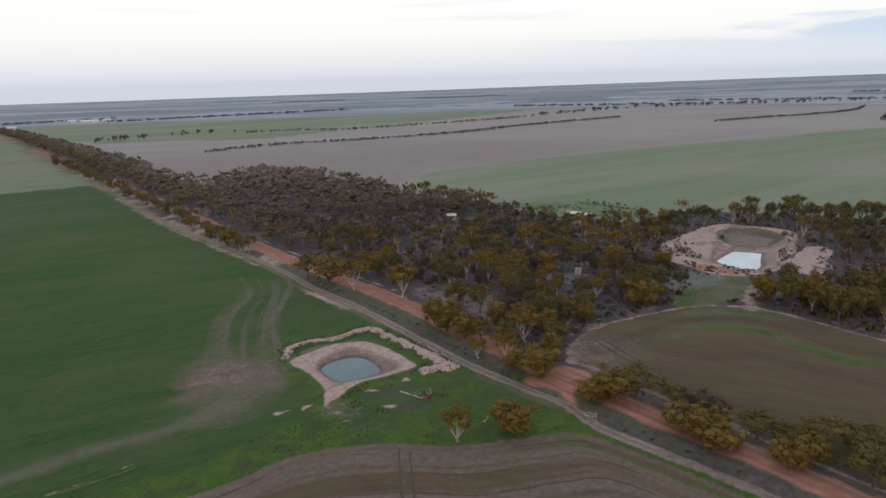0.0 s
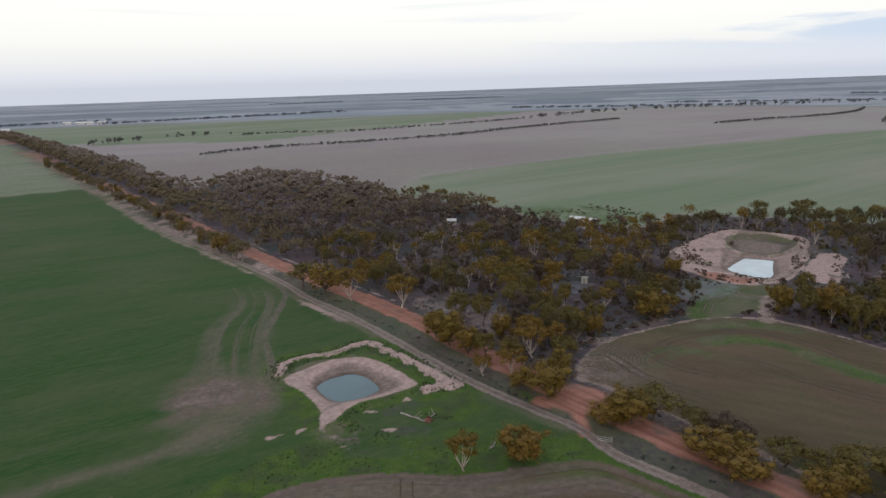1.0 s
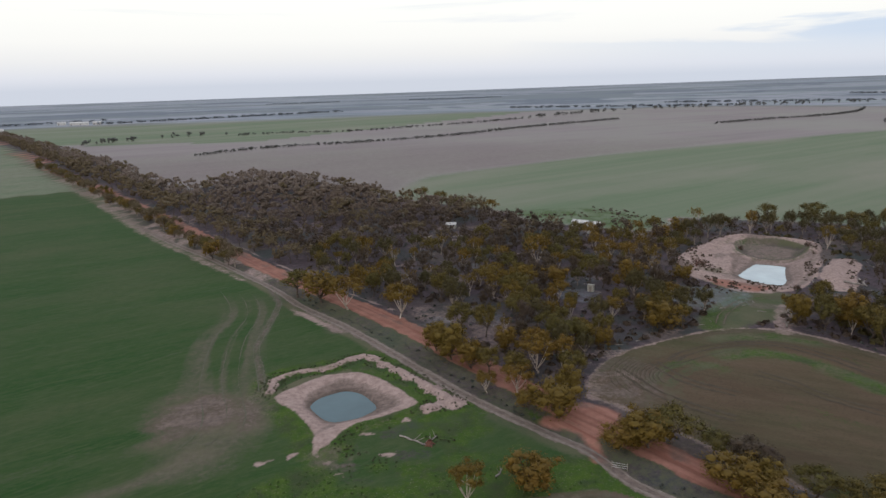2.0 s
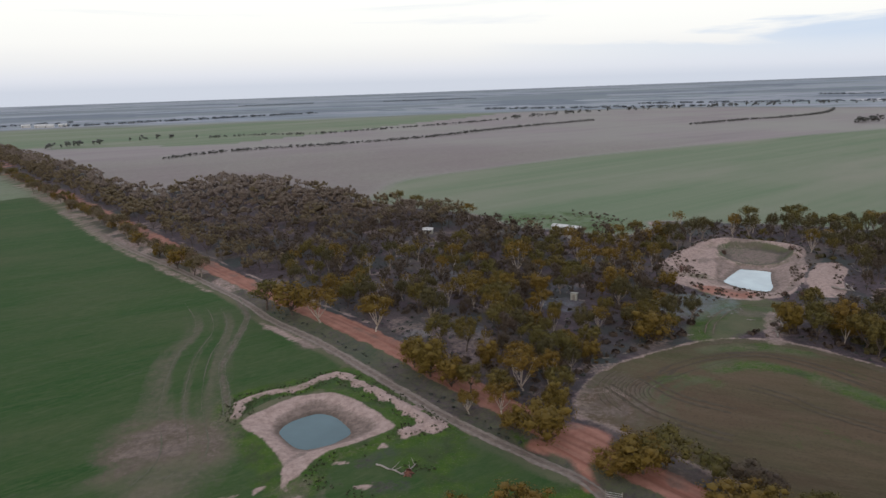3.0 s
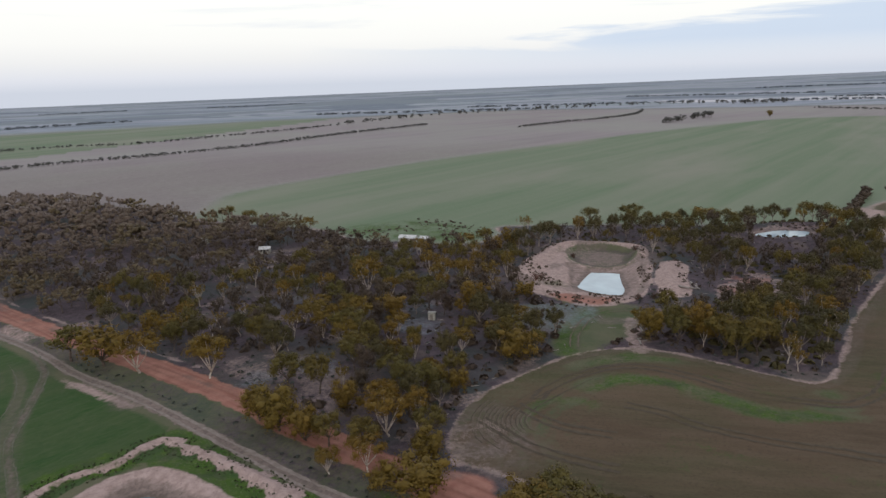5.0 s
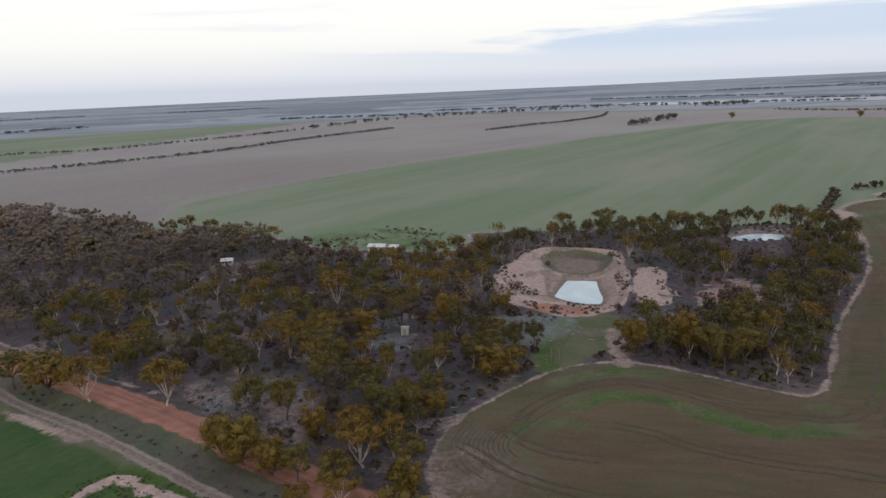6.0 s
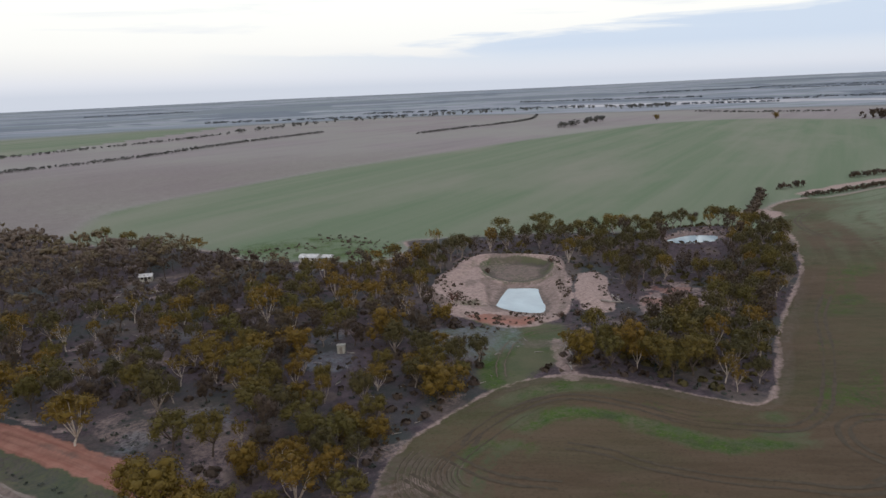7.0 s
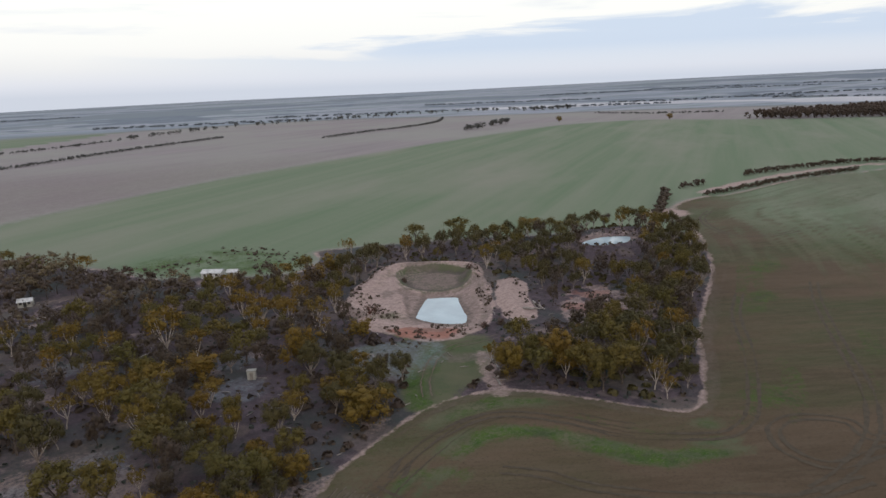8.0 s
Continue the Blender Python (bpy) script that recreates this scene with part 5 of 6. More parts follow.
def woodland(name, places, shapes, hs, ws, leaf, bark, label, seed):
    """Many trees nobody could count, joined."""
    r = np.random.default_rng(seed)
    crowns, trunks = [], []
    zs = height(places[:, 0], places[:, 1])
    for i, ((x, y), h, w, z) in enumerate(zip(places, hs, ws, zs)):
        a = r.uniform(0, 6.28)
        c, s = math.cos(a), math.sin(a)
        turn = np.array([[c, -s, 0], [s, c, 0], [0, 0, 1]])
        kit = (MID_SHAPES if y < 335 else LAST_SHAPES if y > 480 else shapes) if name == "woodland" and shapes is FAR_SHAPES else shapes
        for (v, f, *nrm), into in zip(kit[i % len(kit)], (trunks, crowns)):
            into.append(((v * np.array([w / 10, w / 10, h / 10])) @ turn.T + np.array([x, y, z]), f, *[q @ turn.T for q in nrm]))
    root = new(name)
    new("trunks", mesh_of("trunks", *joined(trunks), bark, False)).parent = root
    new("crowns", mesh_of("crowns", *joined(crowns)[:2], leaf, False, joined(crowns)[2])).parent = root
    return tagged(root, label, "woodland", kind="stuff")


WOOD_STYLES = ((101, "scrub"), (102, "dome"), (103, "round"), (104, "dome"), (105, "scrub"), (106, "dome"))
MID_SHAPES = [tree_shape(s, st, 1, 17, 0.66, True, 0.85) for s, st in WOOD_STYLES]
FAR_SHAPES = [tree_shape(s, st, 1, 5, 1.0, True) for s, st in WOOD_STYLES]
LAST_SHAPES = [tree_shape(s, st, 1, 2, 1.5, True) for s, st in WOOD_STYLES]
north = scatter(rng, (-560, 255, 130, 1250), 5.1, 80000, [tuple(p) for p in near_spots] + placed)
north = np.vstack([north, scatter(rng, (-70, 258, 90, 350), 4.8, 5000, [tuple(p) for p in north] + [tuple(p) for p in near_spots] + placed)])
x, y = north[:, 0], north[:, 1]
keep = within(x, y, BLOCK) & ~open_ground(x, y) & ((y > 262) | (x < -10))
# past the bush block the trees thin out to a belt along the road
keep &= (away(x, y, ROAD, reach=200) < np.where(y > 700, 34, 400))
north = north[keep]
far_places = np.vstack([rest, north]) if len(rest) else north
hs = rng.uniform(5.0, 8.2, len(far_places)) * (0.8 + 0.5 * patches(far_places[:, 0], far_places[:, 1], 34, 73))
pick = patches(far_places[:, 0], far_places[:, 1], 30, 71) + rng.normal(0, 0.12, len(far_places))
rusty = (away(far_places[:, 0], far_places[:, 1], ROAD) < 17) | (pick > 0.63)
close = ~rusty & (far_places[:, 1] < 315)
# leaves grow paler in bands further off: haze put into their colour
for sel, leaf, label in ((rusty, LEAF_BELT, "belt of olive gum trees beside the road"), (close, LEAF_DARK, "dull brown thicket of low gums"), (~rusty & ~close & (far_places[:, 1] < 400), LEAF_BUSH, "dense dull brown bushland of low gums"), (~rusty & (far_places[:, 1] >= 400), LEAF_HAZED, "dense grey-brown bushland of low gums, paled for haze")):
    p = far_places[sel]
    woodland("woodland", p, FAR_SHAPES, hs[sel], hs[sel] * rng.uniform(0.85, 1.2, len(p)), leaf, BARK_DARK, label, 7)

# rows of trees and bushes between the far paddocks
ROW_SHAPES = [tree_shape(s, "scrub", 1, 4, 2.2, True) for s in (111, 112, 113)]
ROWS = (
    ([(-129, 664), (-90, 703), (-36, 725), (16, 736), (118, 780), (242, 874), (388, 958)], 0.75, 3.4, "row of dark trees across the stubble"),
    ([(-122, 915), (-67, 925), (20, 912), (106, 955), (193, 998), (275, 1057)], 0.55, 3.4, "row of dark trees across the stubble"),
    ([(448, 811), (538, 844), (642, 877), (730, 930), (812, 1015)], 0.8, 3.4, "row of dark trees across the stubble"),
    ([(285, 1060), (480, 1190), (700, 1210), (950, 1170), (1090, 1060)], 0.3, 7.0, "broken row of trees behind the stubble"),
    ([(350, 270), (369, 267)], 1.0, 3.6, "short row of dark bushes on a bank"),
    ([(415, 267), (447, 262), (480, 252), (503, 244), (527, 230), (620, 190)], 1.0, 3.4, "long row of dark bushes on a bank"),
    ([(336, 248), (362, 244), (404, 242), (437, 235), (473, 227)], 1.0, 2.7, "long row of dark bushes on a bank"),
    ([(268, 231), (300, 249), (333, 269)], 1.0, 4.0, "row of young trees beside the farm track"),
    ([(-285, 842), (-244, 885), (-200, 926), (-131, 930)], 0.22, 6.5, "scattered trees at the paddock edge"),
    ([(617, 737), (640, 748), (660, 752)], 1.0, 8.0, "clump of dark trees in the green paddock"),
    ([(1040, 1031), (1085, 1012), (1131, 993)], 0.6, 9.0, "clump of trees at the edge of the stubble"),
    ([(991, 827), (989, 735), (1014, 680), (1054, 627)], 0.6, 3.6, "low line of scrub behind the green paddock"),
    ([(690, 765), (716, 777), (740, 785)], 0.7, 9.0, "clump of dark trees in the green paddock"),
)
for line, fill, size, label in ROWS:
    c = spline(line, n=40)
    step = np.r_[0, np.cumsum(np.hypot(*np.diff(c, axis=0).T))]
    s = np.arange(0, step[-1], size * 0.45)
    s = s[rng.uniform(0, 1, len(s)) < fill]
    p = np.stack([np.interp(s, step, c[:, 0]), np.interp(s, step, c[:, 1])], 1) + rng.normal(0, size * 0.16, (len(s), 2))
    h = size * rng.uniform(0.6, 1.15, len(s))
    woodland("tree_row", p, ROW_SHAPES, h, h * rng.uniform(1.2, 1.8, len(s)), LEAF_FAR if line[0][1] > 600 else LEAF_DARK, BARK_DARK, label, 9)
for x, y, h in ((786, 727, 11), (877, 608, 11)):
    BUSHY_GUM.stand(x, y, h * 0.9, h * 0.95, 0.4, 1, "lone paddock trees", "lone dark tree standing in an open paddock")

# dark timber on the plain to the east, and belts of scrub to the horizon
east_wood = scatter(rng, (905, 180, 1250, 520), 7.0, 5000, [])
east_wood = east_wood[within(east_wood[:, 0], east_wood[:, 1], np.array([(915, 520), (925, 465), (995, 380), (1080, 180), (1250, 180), (1250, 420), (1000, 540)], float))]
woodland("woodland", east_wood, ROW_SHAPES, rng.uniform(9, 13, len(east_wood)), rng.uniform(10, 14, len(east_wood)), LEAF_DARK, BARK_DARK, "dark block of timber on the plain", 13)

BELT_SHAPES = [tree_shape(s, "scrub", 1, 3, 3.0, True) for s in (121, 122)]
belts = []
for _ in range(16):
    az, r = radians(rng.uniform(-42, 82)), rng.uniform(1350, 3000)
    cx, cy = r * math.sin(az), r * math.cos(az)
    n = int(rng.uniform(25, 80))
    a = az + math.pi / 2 + rng.normal(0, 0.2)
    t = np.linspace(-0.5, 0.5, n) * n * 6.5
    belts.append(np.stack([cx + math.sin(a) * t, cy + math.cos(a) * t], 1) + rng.normal(0, 4, (n, 2)))
belts = np.vstack(belts)
size = rng.uniform(3.0, 6.0, len(belts))
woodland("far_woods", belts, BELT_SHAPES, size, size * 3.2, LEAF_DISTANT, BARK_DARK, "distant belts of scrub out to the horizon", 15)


# ---- undergrowth ----
def shrubs(name, places, size, leaf, label, seed, cards=12):
    """Low bushes and tussocks nobody could count."""
    r = np.random.default_rng(seed)
    zs = height(places[:, 0], places[:, 1])
    parts = []
    for (x, y), z in zip(places, zs):
        s = r.uniform(*size)
        q = r.normal(0, 1, (cards, 3))
        q /= np.linalg.norm(q, axis=1, keepdims=True)
        q[:, 2] = np.abs(q[:, 2])
        at = np.array([x, y, z]) + q * np.array([s, s, s * 0.8]) * r.uniform(0.5, 1.0, (cards, 1))
        parts.append(leaf_cards(r, at, q, s * 0.8))
    v, f, puff = joined(parts)
    return tagged(new(name, mesh_of(name, v, f, leaf, False, puff)), label, "shrubs", kind="stuff")


floor_spots = scatter(rng, (-12, 84, 256, 275), 1.7, 42000, [])
x, y = floor_spots[:, 0], floor_spots[:, 1]
clear = (inward(x, y, DAM_RIM) > -0.5) | (inward(x, y, GREEN_GAP) > 0) | (away(x, y, ROAD) < 5.5) | (away(x, y, EAST_EDGE) < 1.5) | (inward(x, y, SPOIL) > 0) | (inward(x, y, FAR_POOL) > -1.5) | (np.hypot(x - 70.5, y - 200) < 3.5)
inside = within(x, y, BLOCK) & ~clear
thick = patches(x, y, 12, 81) + rng.normal(0, 0.12, len(x))
shrubs("undergrowth", floor_spots[inside & (thick > 0.58) & (inward(x, y, CLEARING) < 0)], (0.3, 1.1), LEAF_DARK, "dull brown undergrowth and leaf litter beneath the gums", 21)
shrubs("saltbush", floor_spots[inside & (thick < 0.36)], (0.3, 0.8), LEAF_GREY, "low grey-green saltbush on the bush floor", 22)
road_x = np.interp(y, ROAD[::-1, 1], ROAD[::-1, 0])
track_x = np.interp(y, TRACK[::-1, 1], TRACK[::-1, 0])
verge = (x > track_x + 2.5) & (x < road_x + 11) & ~clear & (y < 250) & (away(x, y, WEST_EDGE) > 1.5) & (thick > 0.36) & (np.hypot(x - 45, y - 128) > 8)
shrubs("verge_scrub", floor_spots[verge], (0.2, 0.6), LEAF_GREY, "grey-green scrub and dry grass on the road verge", 23)

# a lower storey of shrubs beneath the gums, thickest along the field
low_spots = scatter(rng, (-5, 136, 256, 262), 2.9, 16000, [])
x, y = low_spots[:, 0], low_spots[:, 1]
near_field = (away(x, y, EAST_EDGE) < 15) & (inward(x, y, GREEN_GAP) < -1.0)
low = within(x, y, BLOCK) & ~open_ground(x, y) & ((patches(x, y, 10, 92) > 0.56) | near_field & (patches(x, y, 6, 93) > 0.36))
shrubs("understorey", low_spots[low & (x > 118)], (0.8, 1.9), LEAF_DEEP, "dark olive shrubs growing densely beneath gum trees", 28, 30)
shrubs("understorey", low_spots[low & (x <= 118)], (0.7, 1.7), LEAF_DARK, "dull brown shrubs growing beneath gum trees", 29, 30)

# dark shrubs dotting the banks of both dams
bank_spots = scatter(rng, (100, 180, 170, 252), 1.5, 9000, [])
x, y = bank_spots[:, 0], bank_spots[:, 1]
rim = inward(x, y, DAM_RIM)
dots = (rim > 0.2) & (rim < 2.6) & (patches(x, y, 6, 83) > 0.42) | (rim > 0) & (rim < 11) & (x < 124) & (patches(x, y, 4, 84) > 0.50) | (np.abs(inward(x, y, SPOIL)) < 1.4) & (rng.uniform(0, 1, len(x)) < 0.5)
dots &= inward(x, y, DAM_POOL) < -5
shrubs("bank_shrubs", bank_spots[dots], (0.4, 1.0), LEAF_DARK, "small dark shrubs along the bank of the dam", 24, 12)
LEAF_BANK = leaf_material("leaves_bank_green", (0.052, 0.060, 0.024), (0.044, 0.046, 0.024), (0.070, 0.066, 0.030))
weed_spots = scatter(rng, (-20, 112, 30, 170), 0.7, 16000, [])
x, y = weed_spots[:, 0], weed_spots[:, 1]
od = away(x, y, OUTER)
weedy = (od > 0.5) & (od < 3.2) & (inward(x, y, RIM) < -0.6) & (patches(x, y, 3, 85) > 0.30) & (y > 134)
weedy |= (np.hypot(x - 6, (y - 125) * 1.6) < 13) & (inward(x, y, RIM) < -1) & (patches(x, y, 5, 86) > 0.60)
shrubs("bank_weeds", weed_spots[weedy], (0.18, 0.42), LEAF_BANK, "dark green weeds on the bank of the farm dam", 25, 9)
green_spots = scatter(rng, (-66, 96, 42, 140), 1.1, 14000, [])
x, y = green_spots[:, 0], green_spots[:, 1]
fe = np.interp(x, FIELD_EDGE[:, 0], FIELD_EDGE[:, 1])
LEAF_WEED = leaf_material("leaves_fresh_green", (0.040, 0.085, 0.016), (0.055, 0.095, 0.022), (0.12, 0.12, 0.06))
tufts = (y > fe + 0.5) & (y < fe + 12) & (inward(x, y, RIM) < -1) & (patches(x, y, 7, 87) > 0.5) & (x < np.interp(y, TRACK[::-1, 1], TRACK[::-1, 0]) - 2)
shrubs("grass_tufts", green_spots[tufts], (0.15, 0.38), LEAF_WEED, "fresh green weeds and grass tufts at the field edge", 26, 7)
home_spots = scatter(rng, (70, 265, 140, 336), 2.6, 3000, [])
x, y = home_spots[:, 0], home_spots[:, 1]
shrubs("clearing_shrubs", home_spots[(inward(x, y, HOMESTEAD) > 1) & (patches(x, y, 14, 88) > 0.52) & (np.hypot(x - 99, y - 286) > 8)], (0.4, 1.1), LEAF_DARK, "dark low shrubs in the green clearing", 27, 12)

# ---- fallen timber ----
WOOD_GREY = bark_material("wood_bleached", (0.32, 0.28, 0.25), (0.20, 0.17, 0.15))
WOOD_RED = bark_material("wood_reddish", (0.16, 0.07, 0.05), (0.10, 0.05, 0.04))


def part(name, bm, material, parent, label=""):
    me = bpy.data.meshes.new(name)
    bm.to_mesh(me), bm.free()
    me.materials.append(material)
    ob = new(name, me)
    ob.parent = parent
    return tagged(ob, label)


def zat(x, y):
    return float(height(np.array([float(x)]), np.array([float(y)]))[0])


def fallen_log(x0, y0, x1, y1, r, seed, label, boughs=3):
    """A bleached trunk on the ground with stubs of boughs."""
    g2 = np.random.default_rng(seed)
    a, b = np.array([x0, y0, zat(x0, y0) + r * 0.8]), np.array([x1, y1, zat(x1, y1) + r * 0.6])
    pts = [a + (b - a) * t + np.array([*g2.normal(0, 0.12, 2), 0]) for t in np.linspace(0, 1, 6)]
    root = new("fallen_log")
    v, f = tube(pts, np.linspace(r * 1.2, r * 0.6, 6), 7)
    new("stem", mesh_of("stem", v, f, WOOD_GREY, False)).parent = root
    for _ in range(boughs):
        p = a + (b - a) * g2.uniform(0.4, 0.95)
        q = p + np.array([g2.normal(0, 1.0), g2.normal(0, 1.0), g2.uniform(0.3, 1.1)])
        v, f = tube([p, (p + q) / 2 + g2.normal(0, 0.1, 3), q], [r * 0.5, r * 0.35, r * 0.15], 5)
        new("bough", mesh_of("bough", v, f, WOOD_GREY, False)).parent = root
    return tagged(root, label, "log", "fallen timber")


for i, (x0, y0, x1, y1, r) in enumerate(((9, 126.6, 13.4, 122.2, 0.15), (12.5, 122.6, 15.3, 125.3, 0.12), (43, 280, 53.4, 281.2, 0.3), (54.8, 228.3, 58.5, 231, 0.3), (35, 283, 30, 279.5, 0.25), (24.6, 277.5, 29, 280, 0.18), (142.5, 189.5, 147, 187, 0.3), (150, 193, 147, 186, 0.25), (22.5, 110.5, 24, 113, 0.14), (107, 163.5, 110.5, 166, 0.22), (105, 160.5, 107.5, 164.5, 0.18), (111, 167, 114, 172.5, 0.2))):
    fallen_log(x0, y0, x1, y1, r, 40 + i, "bleached grey fallen trunk lying on the ground")

stump = new("tree_stump")
v, f = tube([(0, 0, -0.2), (0, 0, 0.3), (0.1, 0.05, 0.8)], [0.75, 0.5, 0.42], 9)
new("stump_wood", mesh_of("stump_wood", v, f, WOOD_RED, False)).parent = stump
for k in range(5):
    a = k * 1.25
    v, f = tube([(0, 0, 0.18), (0.6 * math.cos(a), 0.6 * math.sin(a), 0.25), (1.1 * math.cos(a), 1.1 * math.sin(a), -0.05)], [0.22, 0.16, 0.05], 5)
    new("root", mesh_of("root", v, f, WOOD_RED, False)).parent = stump
stump.location = (13.6, 122.6, zat(13.6, 122.6))
tagged(stump, "reddish uprooted stump beside a fallen trunk", "stump")

# sticks and dead boughs over the bush floor
stick_spots = scatter(rng, (0, 135, 240, 300), 4.5, 5000, [])
x, y = stick_spots[:, 0], stick_spots[:, 1]
stick_spots = stick_spots[within(x, y, BLOCK) & (away(x, y, ROAD) > 6) & (inward(x, y, DAM_RIM) < -0.5) & (patches(x, y, 15, 91) > 0.5)]
sticks = []
for (x, y), z in zip(stick_spots, height(stick_spots[:, 0], stick_spots[:, 1])):
    a, n = rng.uniform(0, 6.28), rng.uniform(0.8, 2.6)
    p = np.array([x, y, z + 0.08])
    q = p + np.array([math.cos(a) * n, math.sin(a) * n, 0.1])
    sticks.append(tube([p, (p + q) / 2 + rng.normal(0, 0.15, 3) * (1, 1, 0.3), q], [0.11, 0.09, 0.04], 4))
tagged(new("dead_sticks", mesh_of("dead_sticks", *joined(sticks), WOOD_GREY, False)), "bleached dead branches strewn over the bush floor", "branches", kind="stuff")

# ---- buildings ----
IRON = plain_material("iron_weathered", (0.42, 0.40, 0.35), (0.31, 0.29, 0.25), 0.8, 0.55, 0.2)
IRON_WHITE = plain_material("iron_whitewashed", (0.62, 0.60, 0.58), (0.38, 0.36, 0.34), 1.1, 0.6)
TIMBER = plain_material("timber_grey", (0.30, 0.26, 0.22), (0.20, 0.17, 0.14), 1.5, 0.85)
DARK_OPENING = plain_material("room_dark", (0.03, 0.028, 0.026), (0.045, 0.04, 0.038), 1.0, 0.9)


def box_bm(x0, y0, z0, x1, y1, z1, bevel=0.0):
    bm = bmesh.new()
    bmesh.ops.create_cube(bm, size=1.0)
    for v in bm.verts:
        v.co = Vector(((x0, x1)[v.co.x > 0], (y0, y1)[v.co.y > 0], (z0, z1)[v.co.z > 0]))
    if bevel:
        bmesh.ops.bevel(bm, geom=bm.edges[:], offset=bevel, segments=1, affect="EDGES")
    return bm


def corrugated(x0, y0, x1, y1, z_of, pitch=0.25, deep=0.03, thick=0.02):
    """A corrugated sheet over a rectangle, ribs along y; z_of gives its height at (x, y)."""
    bm = bmesh.new()
    n = max(4, int((x1 - x0) / pitch) * 2)
    top, low = [], []
    for i in range(n + 1):
        x = x0 + (x1 - x0) * i / n
        z = deep * (i % 2)
        top.append([bm.verts.new((x, y, z_of(x, y) + z + thick)) for y in (y0, y1)])
        low.append([bm.verts.new((x, y, z_of(x, y) + z)) for y in (y0, y1)])
    for i in range(n):
        bm.faces.new((top[i][0], top[i + 1][0], top[i + 1][1], top[i][1]))
        bm.faces.new((low[i][1], low[i + 1][1], low[i + 1][0], low[i][0]))
        bm.faces.new((low[i][0], low[i + 1][0], top[i + 1][0], top[i][0]))
        bm.faces.new((top[i][1], top[i + 1][1], low[i + 1][1], low[i][1]))
    for i in (0, n):
        bm.faces.new((top[i][0], top[i][1], low[i][1], low[i][0]))
    return bm


def wall_with_openings(length, z_top, openings, thick=0.12):
    """A wall along x from 0 to length, with openings (x0, z0, x1, z1) through it; built of blocks round them."""
    bm = bmesh.new()
    xs = sorted({0.0, length, *[o[0] for o in openings], *[o[2] for o in openings]})
    zs = sorted({0.0, z_top, *[o[1] for o in openings], *[o[3] for o in openings]})
    for xa, xb in zip(xs, xs[1:]):
        for za, zb in zip(zs, zs[1:]):
            mx, mz = (xa + xb) / 2, (za + zb) / 2
            if any(o[0] < mx < o[2] and o[1] < mz < o[3] for o in openings):
                continue
            piece = box_bm(xa, 0, za, xb, thick, zb)
            me = bpy.data.meshes.new("tmp")
            piece.to_mesh(me), piece.free()
            bm.from_mesh(me)
            bpy.data.meshes.remove(me)
    bmesh.ops.remove_doubles(bm, verts=bm.verts, dist=0.001)
    return bm


def privy():
    """A small iron shed with a sloping roof and a plank door."""
    root = new("iron_shed")
    w, dpt, h = 2.0, 1.9, 2.35
    front = part("wall", wall_with_openings(w, h, [(0.6, 0.05, 1.4, 1.95)], 0.05), IRON, root)
    front.location = (-w / 2, -dpt / 2, 0)
    back = part("wall", wall_with_openings(w, h - 0.25, [], 0.05), IRON, root)
    back.location = (-w / 2, dpt / 2 - 0.05, 0)
    for s in (-1, 1):
        side = part("wall", wall_with_openings(dpt - 0.1, h - 0.25, [], 0.05), IRON, root)
        side.matrix_basis = pose(s * (w / 2 - 0.025) + 0.025, -dpt / 2 + 0.05, 0, 0, 0, 90)
    part("roof", corrugated(-w / 2 - 0.15, -dpt / 2 - 0.2, w / 2 + 0.15, dpt / 2 + 0.15, lambda x, y: h + 0.01 - 0.13 * (y + dpt / 2)), IRON, root, "sloping corrugated iron roof")
    door = part("door", box_bm(-0.39, -dpt / 2 + 0.0, 0.07, 0.39, -dpt / 2 + 0.04, 1.93, 0.008), TIMBER, root, "grey plank door")
    part("handle", box_bm(0.26, -dpt / 2 - 0.05, 0.95, 0.30, -dpt / 2 - 0.0, 1.12, 0.01), DARK_OPENING, door)
    root.matrix_basis = pose(70.5, 200.2, zat(70.5, 200.2) - 0.03, 0, 0, -32) @ Matrix.Scale(0.88, 4)
    return tagged(root, "small weathered pale iron shed alone in the bush", "shed")


privy()


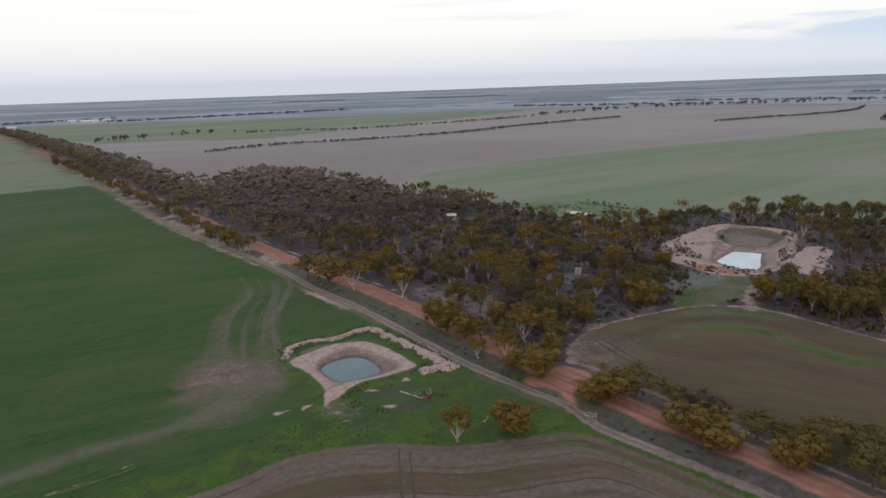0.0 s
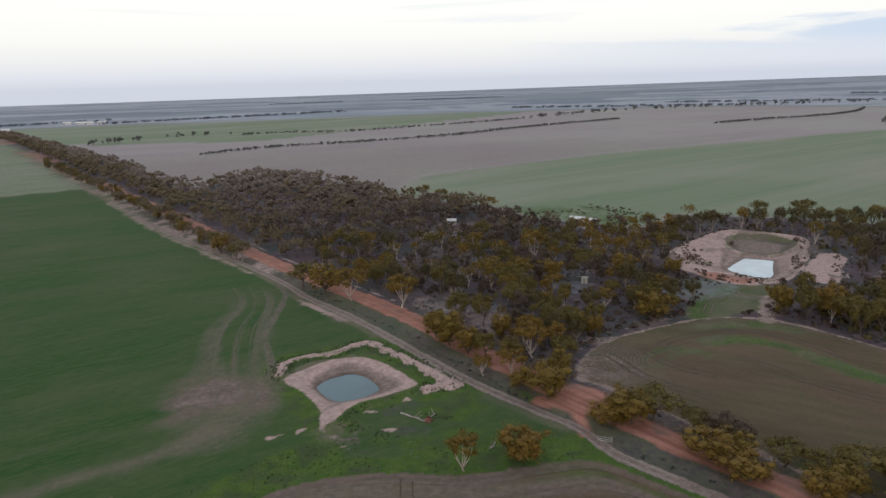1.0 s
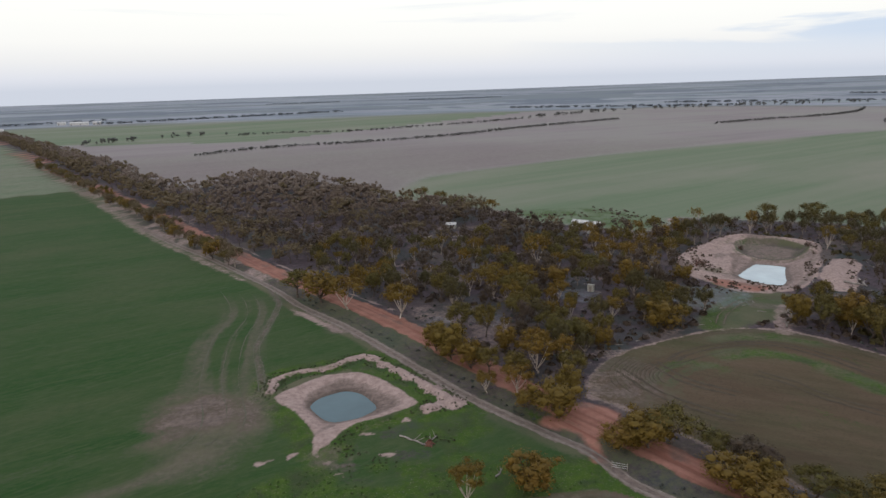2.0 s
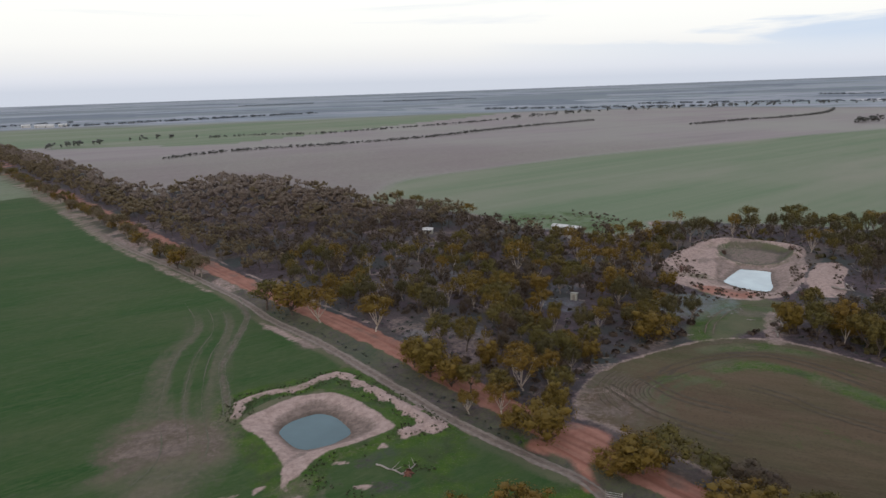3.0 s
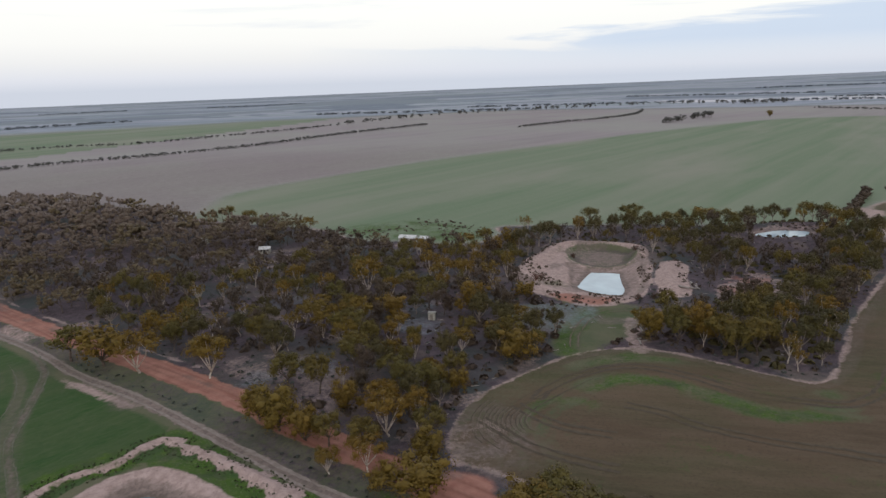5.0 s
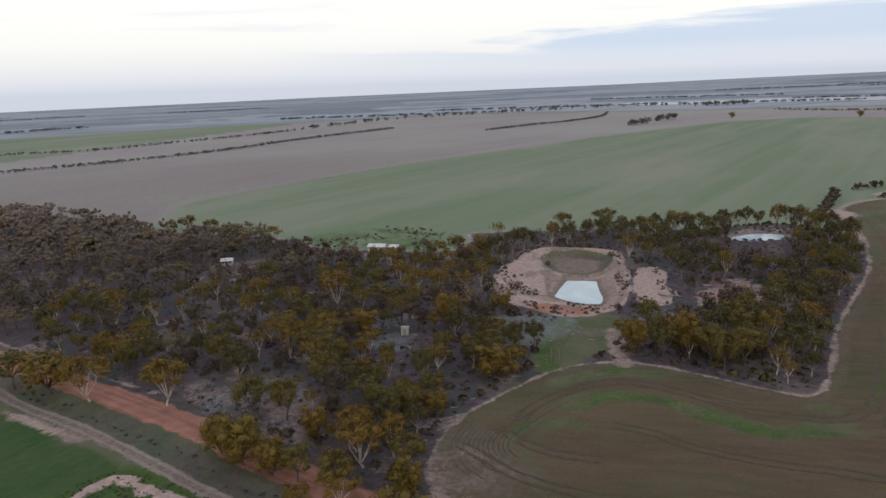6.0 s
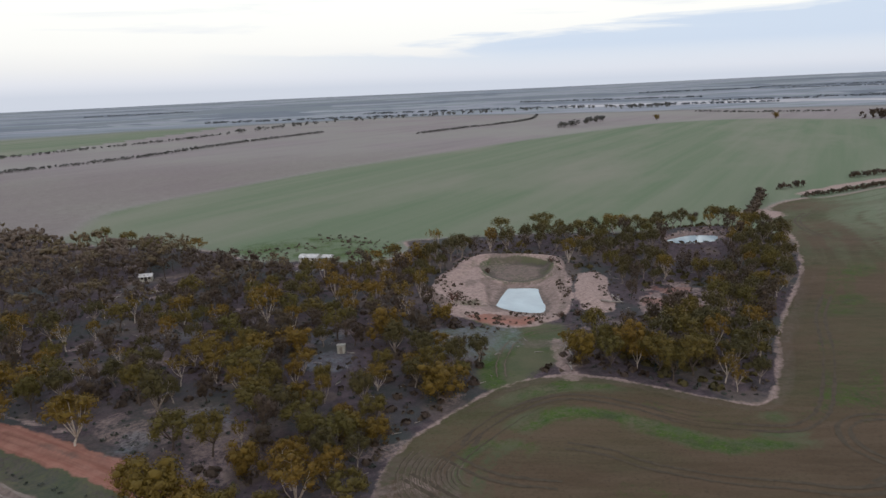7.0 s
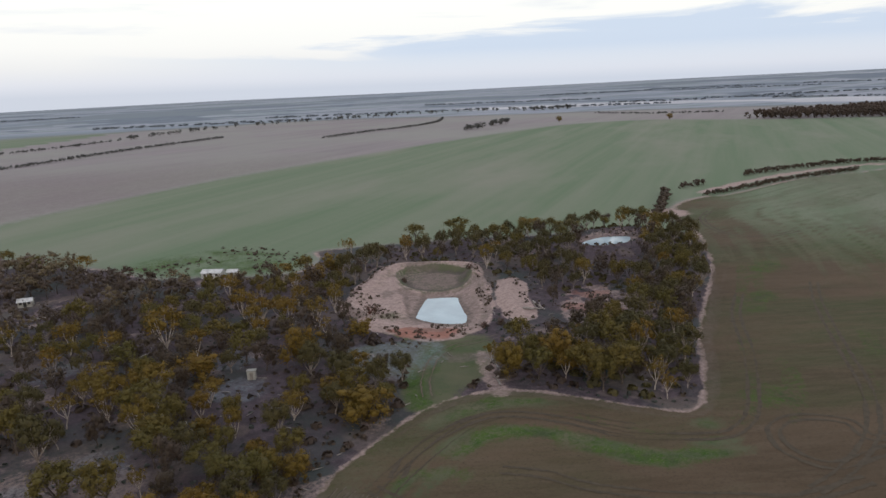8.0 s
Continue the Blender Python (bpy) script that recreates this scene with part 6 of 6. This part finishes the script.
def gable_hut(x, y, turn, w, dpt, h, rise, windows, doors, roof_mat, wall_mat, label, name="hut"):
    """A gabled hut: four walls with openings, a roof of two sheets, gable ends."""
    root = new(name)
    ops = [(a, 0.9, a + 0.8, 1.6) for a in windows] + [(a, 0.05, a + 0.85, h - 0.05) for a in doors]
    front = part("wall", wall_with_openings(w, h, ops), wall_mat, root)
    front.location = (-w / 2, -dpt / 2, 0)
    back = part("wall", wall_with_openings(w, h, []), wall_mat, root)
    back.location = (-w / 2, dpt / 2 - 0.12, 0)
    for s in (-1, 1):
        bm = bmesh.new()
        k = dpt / 2
        prof = [(-k, 0), (k, 0), (k, h), (0, h + rise - 0.03), (-k, h)]
        a = [bm.verts.new((s * (w / 2 - 0.001), py, pz)) for py, pz in prof]
        b = [bm.verts.new((s * (w / 2 - 0.12), py, pz)) for py, pz in prof]
        bm.faces.new(a), bm.faces.new(b[::-1])
        for i in range(5):
            bm.faces.new((a[i], b[i], b[(i + 1) % 5], a[(i + 1) % 5]))
        bmesh.ops.recalc_face_normals(bm, faces=bm.faces)
        part("gable_wall", bm, wall_mat, root)
    for s in (-1, 1):
        y0, y1 = (0.0, dpt / 2 + 0.3) if s > 0 else (-dpt / 2 - 0.3, 0.0)
        part("roof", corrugated(-w / 2 - 0.25, y0, w / 2 + 0.25, y1, lambda px, py: h + rise + 0.02 - rise * abs(py) / (dpt / 2)), roof_mat, root, "corrugated iron roof sheet")
    # dark panels fill the openings, standing in for the unlit rooms behind
    for a in windows:
        win = part("window", box_bm(-w / 2 + a, -dpt / 2 + 0.04, 0.9, -w / 2 + a + 0.8, -dpt / 2 + 0.08, 1.6), DARK_OPENING, root, "dark empty window")
        part("sill", box_bm(-w / 2 + a - 0.05, -dpt / 2 - 0.06, 0.84, -w / 2 + a + 0.85, -dpt / 2 - 0.002, 0.898), TIMBER, win)
    for a in doors:
        part("door", box_bm(-w / 2 + a, -dpt / 2 + 0.04, 0.05, -w / 2 + a + 0.85, -dpt / 2 + 0.09, h - 0.05), DARK_OPENING, root, "dark doorway")
    root.matrix_basis = pose(x, y, zat(x, y) - 0.05, 0, 0, turn)
    return tagged(root, label, "hut")


gable_hut(45.2, 297.5, -20, 3.8, 2.8, 1.8, 0.7, (0.4, 2.6), (1.45,), IRON_WHITE, IRON, "white-roofed gabled iron hut among the trees")
gable_hut(98.0, 287.5, -42, 6.5, 4.5, 1.95, 0.7, (0.8, 4.6), (2.8,), IRON_WHITE, IRON_WHITE, "long derelict white-roofed shack in a clearing", "shack")
gable_hut(103.0, 283.2, -42, 3.4, 3.0, 1.9, 0.6, (), (1.2,), IRON_WHITE, IRON, "low white-roofed lean-to beside a shack", "lean_to")
gable_hut(26.0, 326.0, -30, 3.6, 2.8, 2.0, 0.6, (), (1.3,), IRON, IRON, "small grey iron shelter in dense bush", "shelter")


def water_tank(x, y, r, h, label):
    root = new("water_tank")
    bm = bmesh.new()
    for k in range(9):
        rr = r * (1.0 if k % 2 else 1.03)
        for j in range(16):
            a = j * math.tau / 16
            bm.verts.new((rr * math.cos(a), rr * math.sin(a), h * k / 8))
    bm.verts.ensure_lookup_table()
    for k in range(8):
        for j in range(16):
            j2 = (j + 1) % 16
            bm.faces.new([bm.verts[i] for i in (k * 16 + j, k * 16 + j2, k * 16 + 16 + j2, k * 16 + 16 + j)])
    part("barrel", bm, IRON_WHITE, root)
    bm = bmesh.new()
    bmesh.ops.create_cone(bm, cap_ends=True, segments=16, radius1=r * 1.06, radius2=0.08, depth=h * 0.16)
    bmesh.ops.translate(bm, verts=bm.verts, vec=(0, 0, h * 1.08 + 0.005))
    part("lid", bm, IRON, root)
    root.location = (x, y, zat(x, y) - 0.05)
    return tagged(root, label, "tank")


water_tank(96.1, 272.6, 0.7, 1.5, "small white water tank in a clearing")
water_tank(88.4, 282.4, 0.6, 1.0, "small white water tank in a clearing")

# distant farm sheds and the pale yard beside the road
for x, y, w, label in ((-506, 1403, 14, "white farm shed far off on the plain"), (-474, 1383, 20, "white farm shed far off on the plain"), (-457, 1372, 16, "white farm shed far off on the plain"), (-436, 1377, 14, "white farm shed far off on the plain"), (-520, 1190, 12, "pale shed beside the road")):
    gable_hut(x, y, 15, w, w * 0.6, 4.0, 2.0, (), (2.0,), IRON_WHITE, IRON_WHITE, label, "farm_shed")


def gate(x, y, turn, w):
    """A small steel gate frame between two strainer posts."""
    root = new("farm_gate")
    for s in (-1, 1):
        v, f = tube([(s * w / 2, 0, -0.3), (s * w / 2, 0, 1.35)], [0.07, 0.06], 7)
        new("post", mesh_of("post", v, f, TIMBER, False)).parent = root
    for z in (0.35, 0.7, 1.05):
        v, f = tube([(-w / 2, 0, z), (w / 2, 0, z)], [0.03, 0.03], 6)
        new("rail", mesh_of("rail", v, f, IRON_WHITE, False)).parent = root
    root.matrix_basis = pose(x, y, zat(x, y), 0, 0, turn)
    return tagged(root, "pale steel farm gate between two timber posts", "gate")


gate(42.2, 109.6, -30, 2.4)


def bare_bush(x, y, h, seed, label):
    """A grey leafless bush of many fine stems."""
    g2 = np.random.default_rng(seed)
    root = new("bare_bush")
    stems = []
    for _ in range(16):
        a, r = g2.uniform(0, 6.28), h * g2.uniform(0.2, 0.75)
        tip = np.array([r * math.cos(a), r * math.sin(a), h * g2.uniform(0.5, 1.0)])
        stems.append(tube([(0, 0, -0.1), tip * (0.35, 0.35, 0.5) + g2.normal(0, 0.1, 3), tip], [0.07, 0.045, 0.015], 4))
    new("stems", mesh_of("stems", *joined(stems), WOOD_RED, False)).parent = root
    q = g2.normal(0, 1, (160, 3))
    q /= np.linalg.norm(q, axis=1, keepdims=True)
    q[:, 2] = np.abs(q[:, 2])
    v, f, puff = leaf_cards(g2, q * h * np.array([0.75, 0.75, 0.95]) * g2.uniform(0.6, 1, (160, 1)), q, 0.35)
    tagged(new("twigs", mesh_of("twigs", v, f, LEAF_DARK)), kind="stuff").parent = root
    root.location = (x, y, zat(x, y))
    return tagged(root, label, "bush", "bushes by the dam")


for i, (x, y, h) in enumerate(((110.5, 214.5, 3.0), (113.5, 216.5, 2.4), (139.5, 238, 1.6), (126.5, 187.5, 1.6), (131, 186.5, 1.8), (159, 229, 2.0))):
    bare_bush(x, y, h, 70 + i, "grey leafless bush on the bank of the dam")
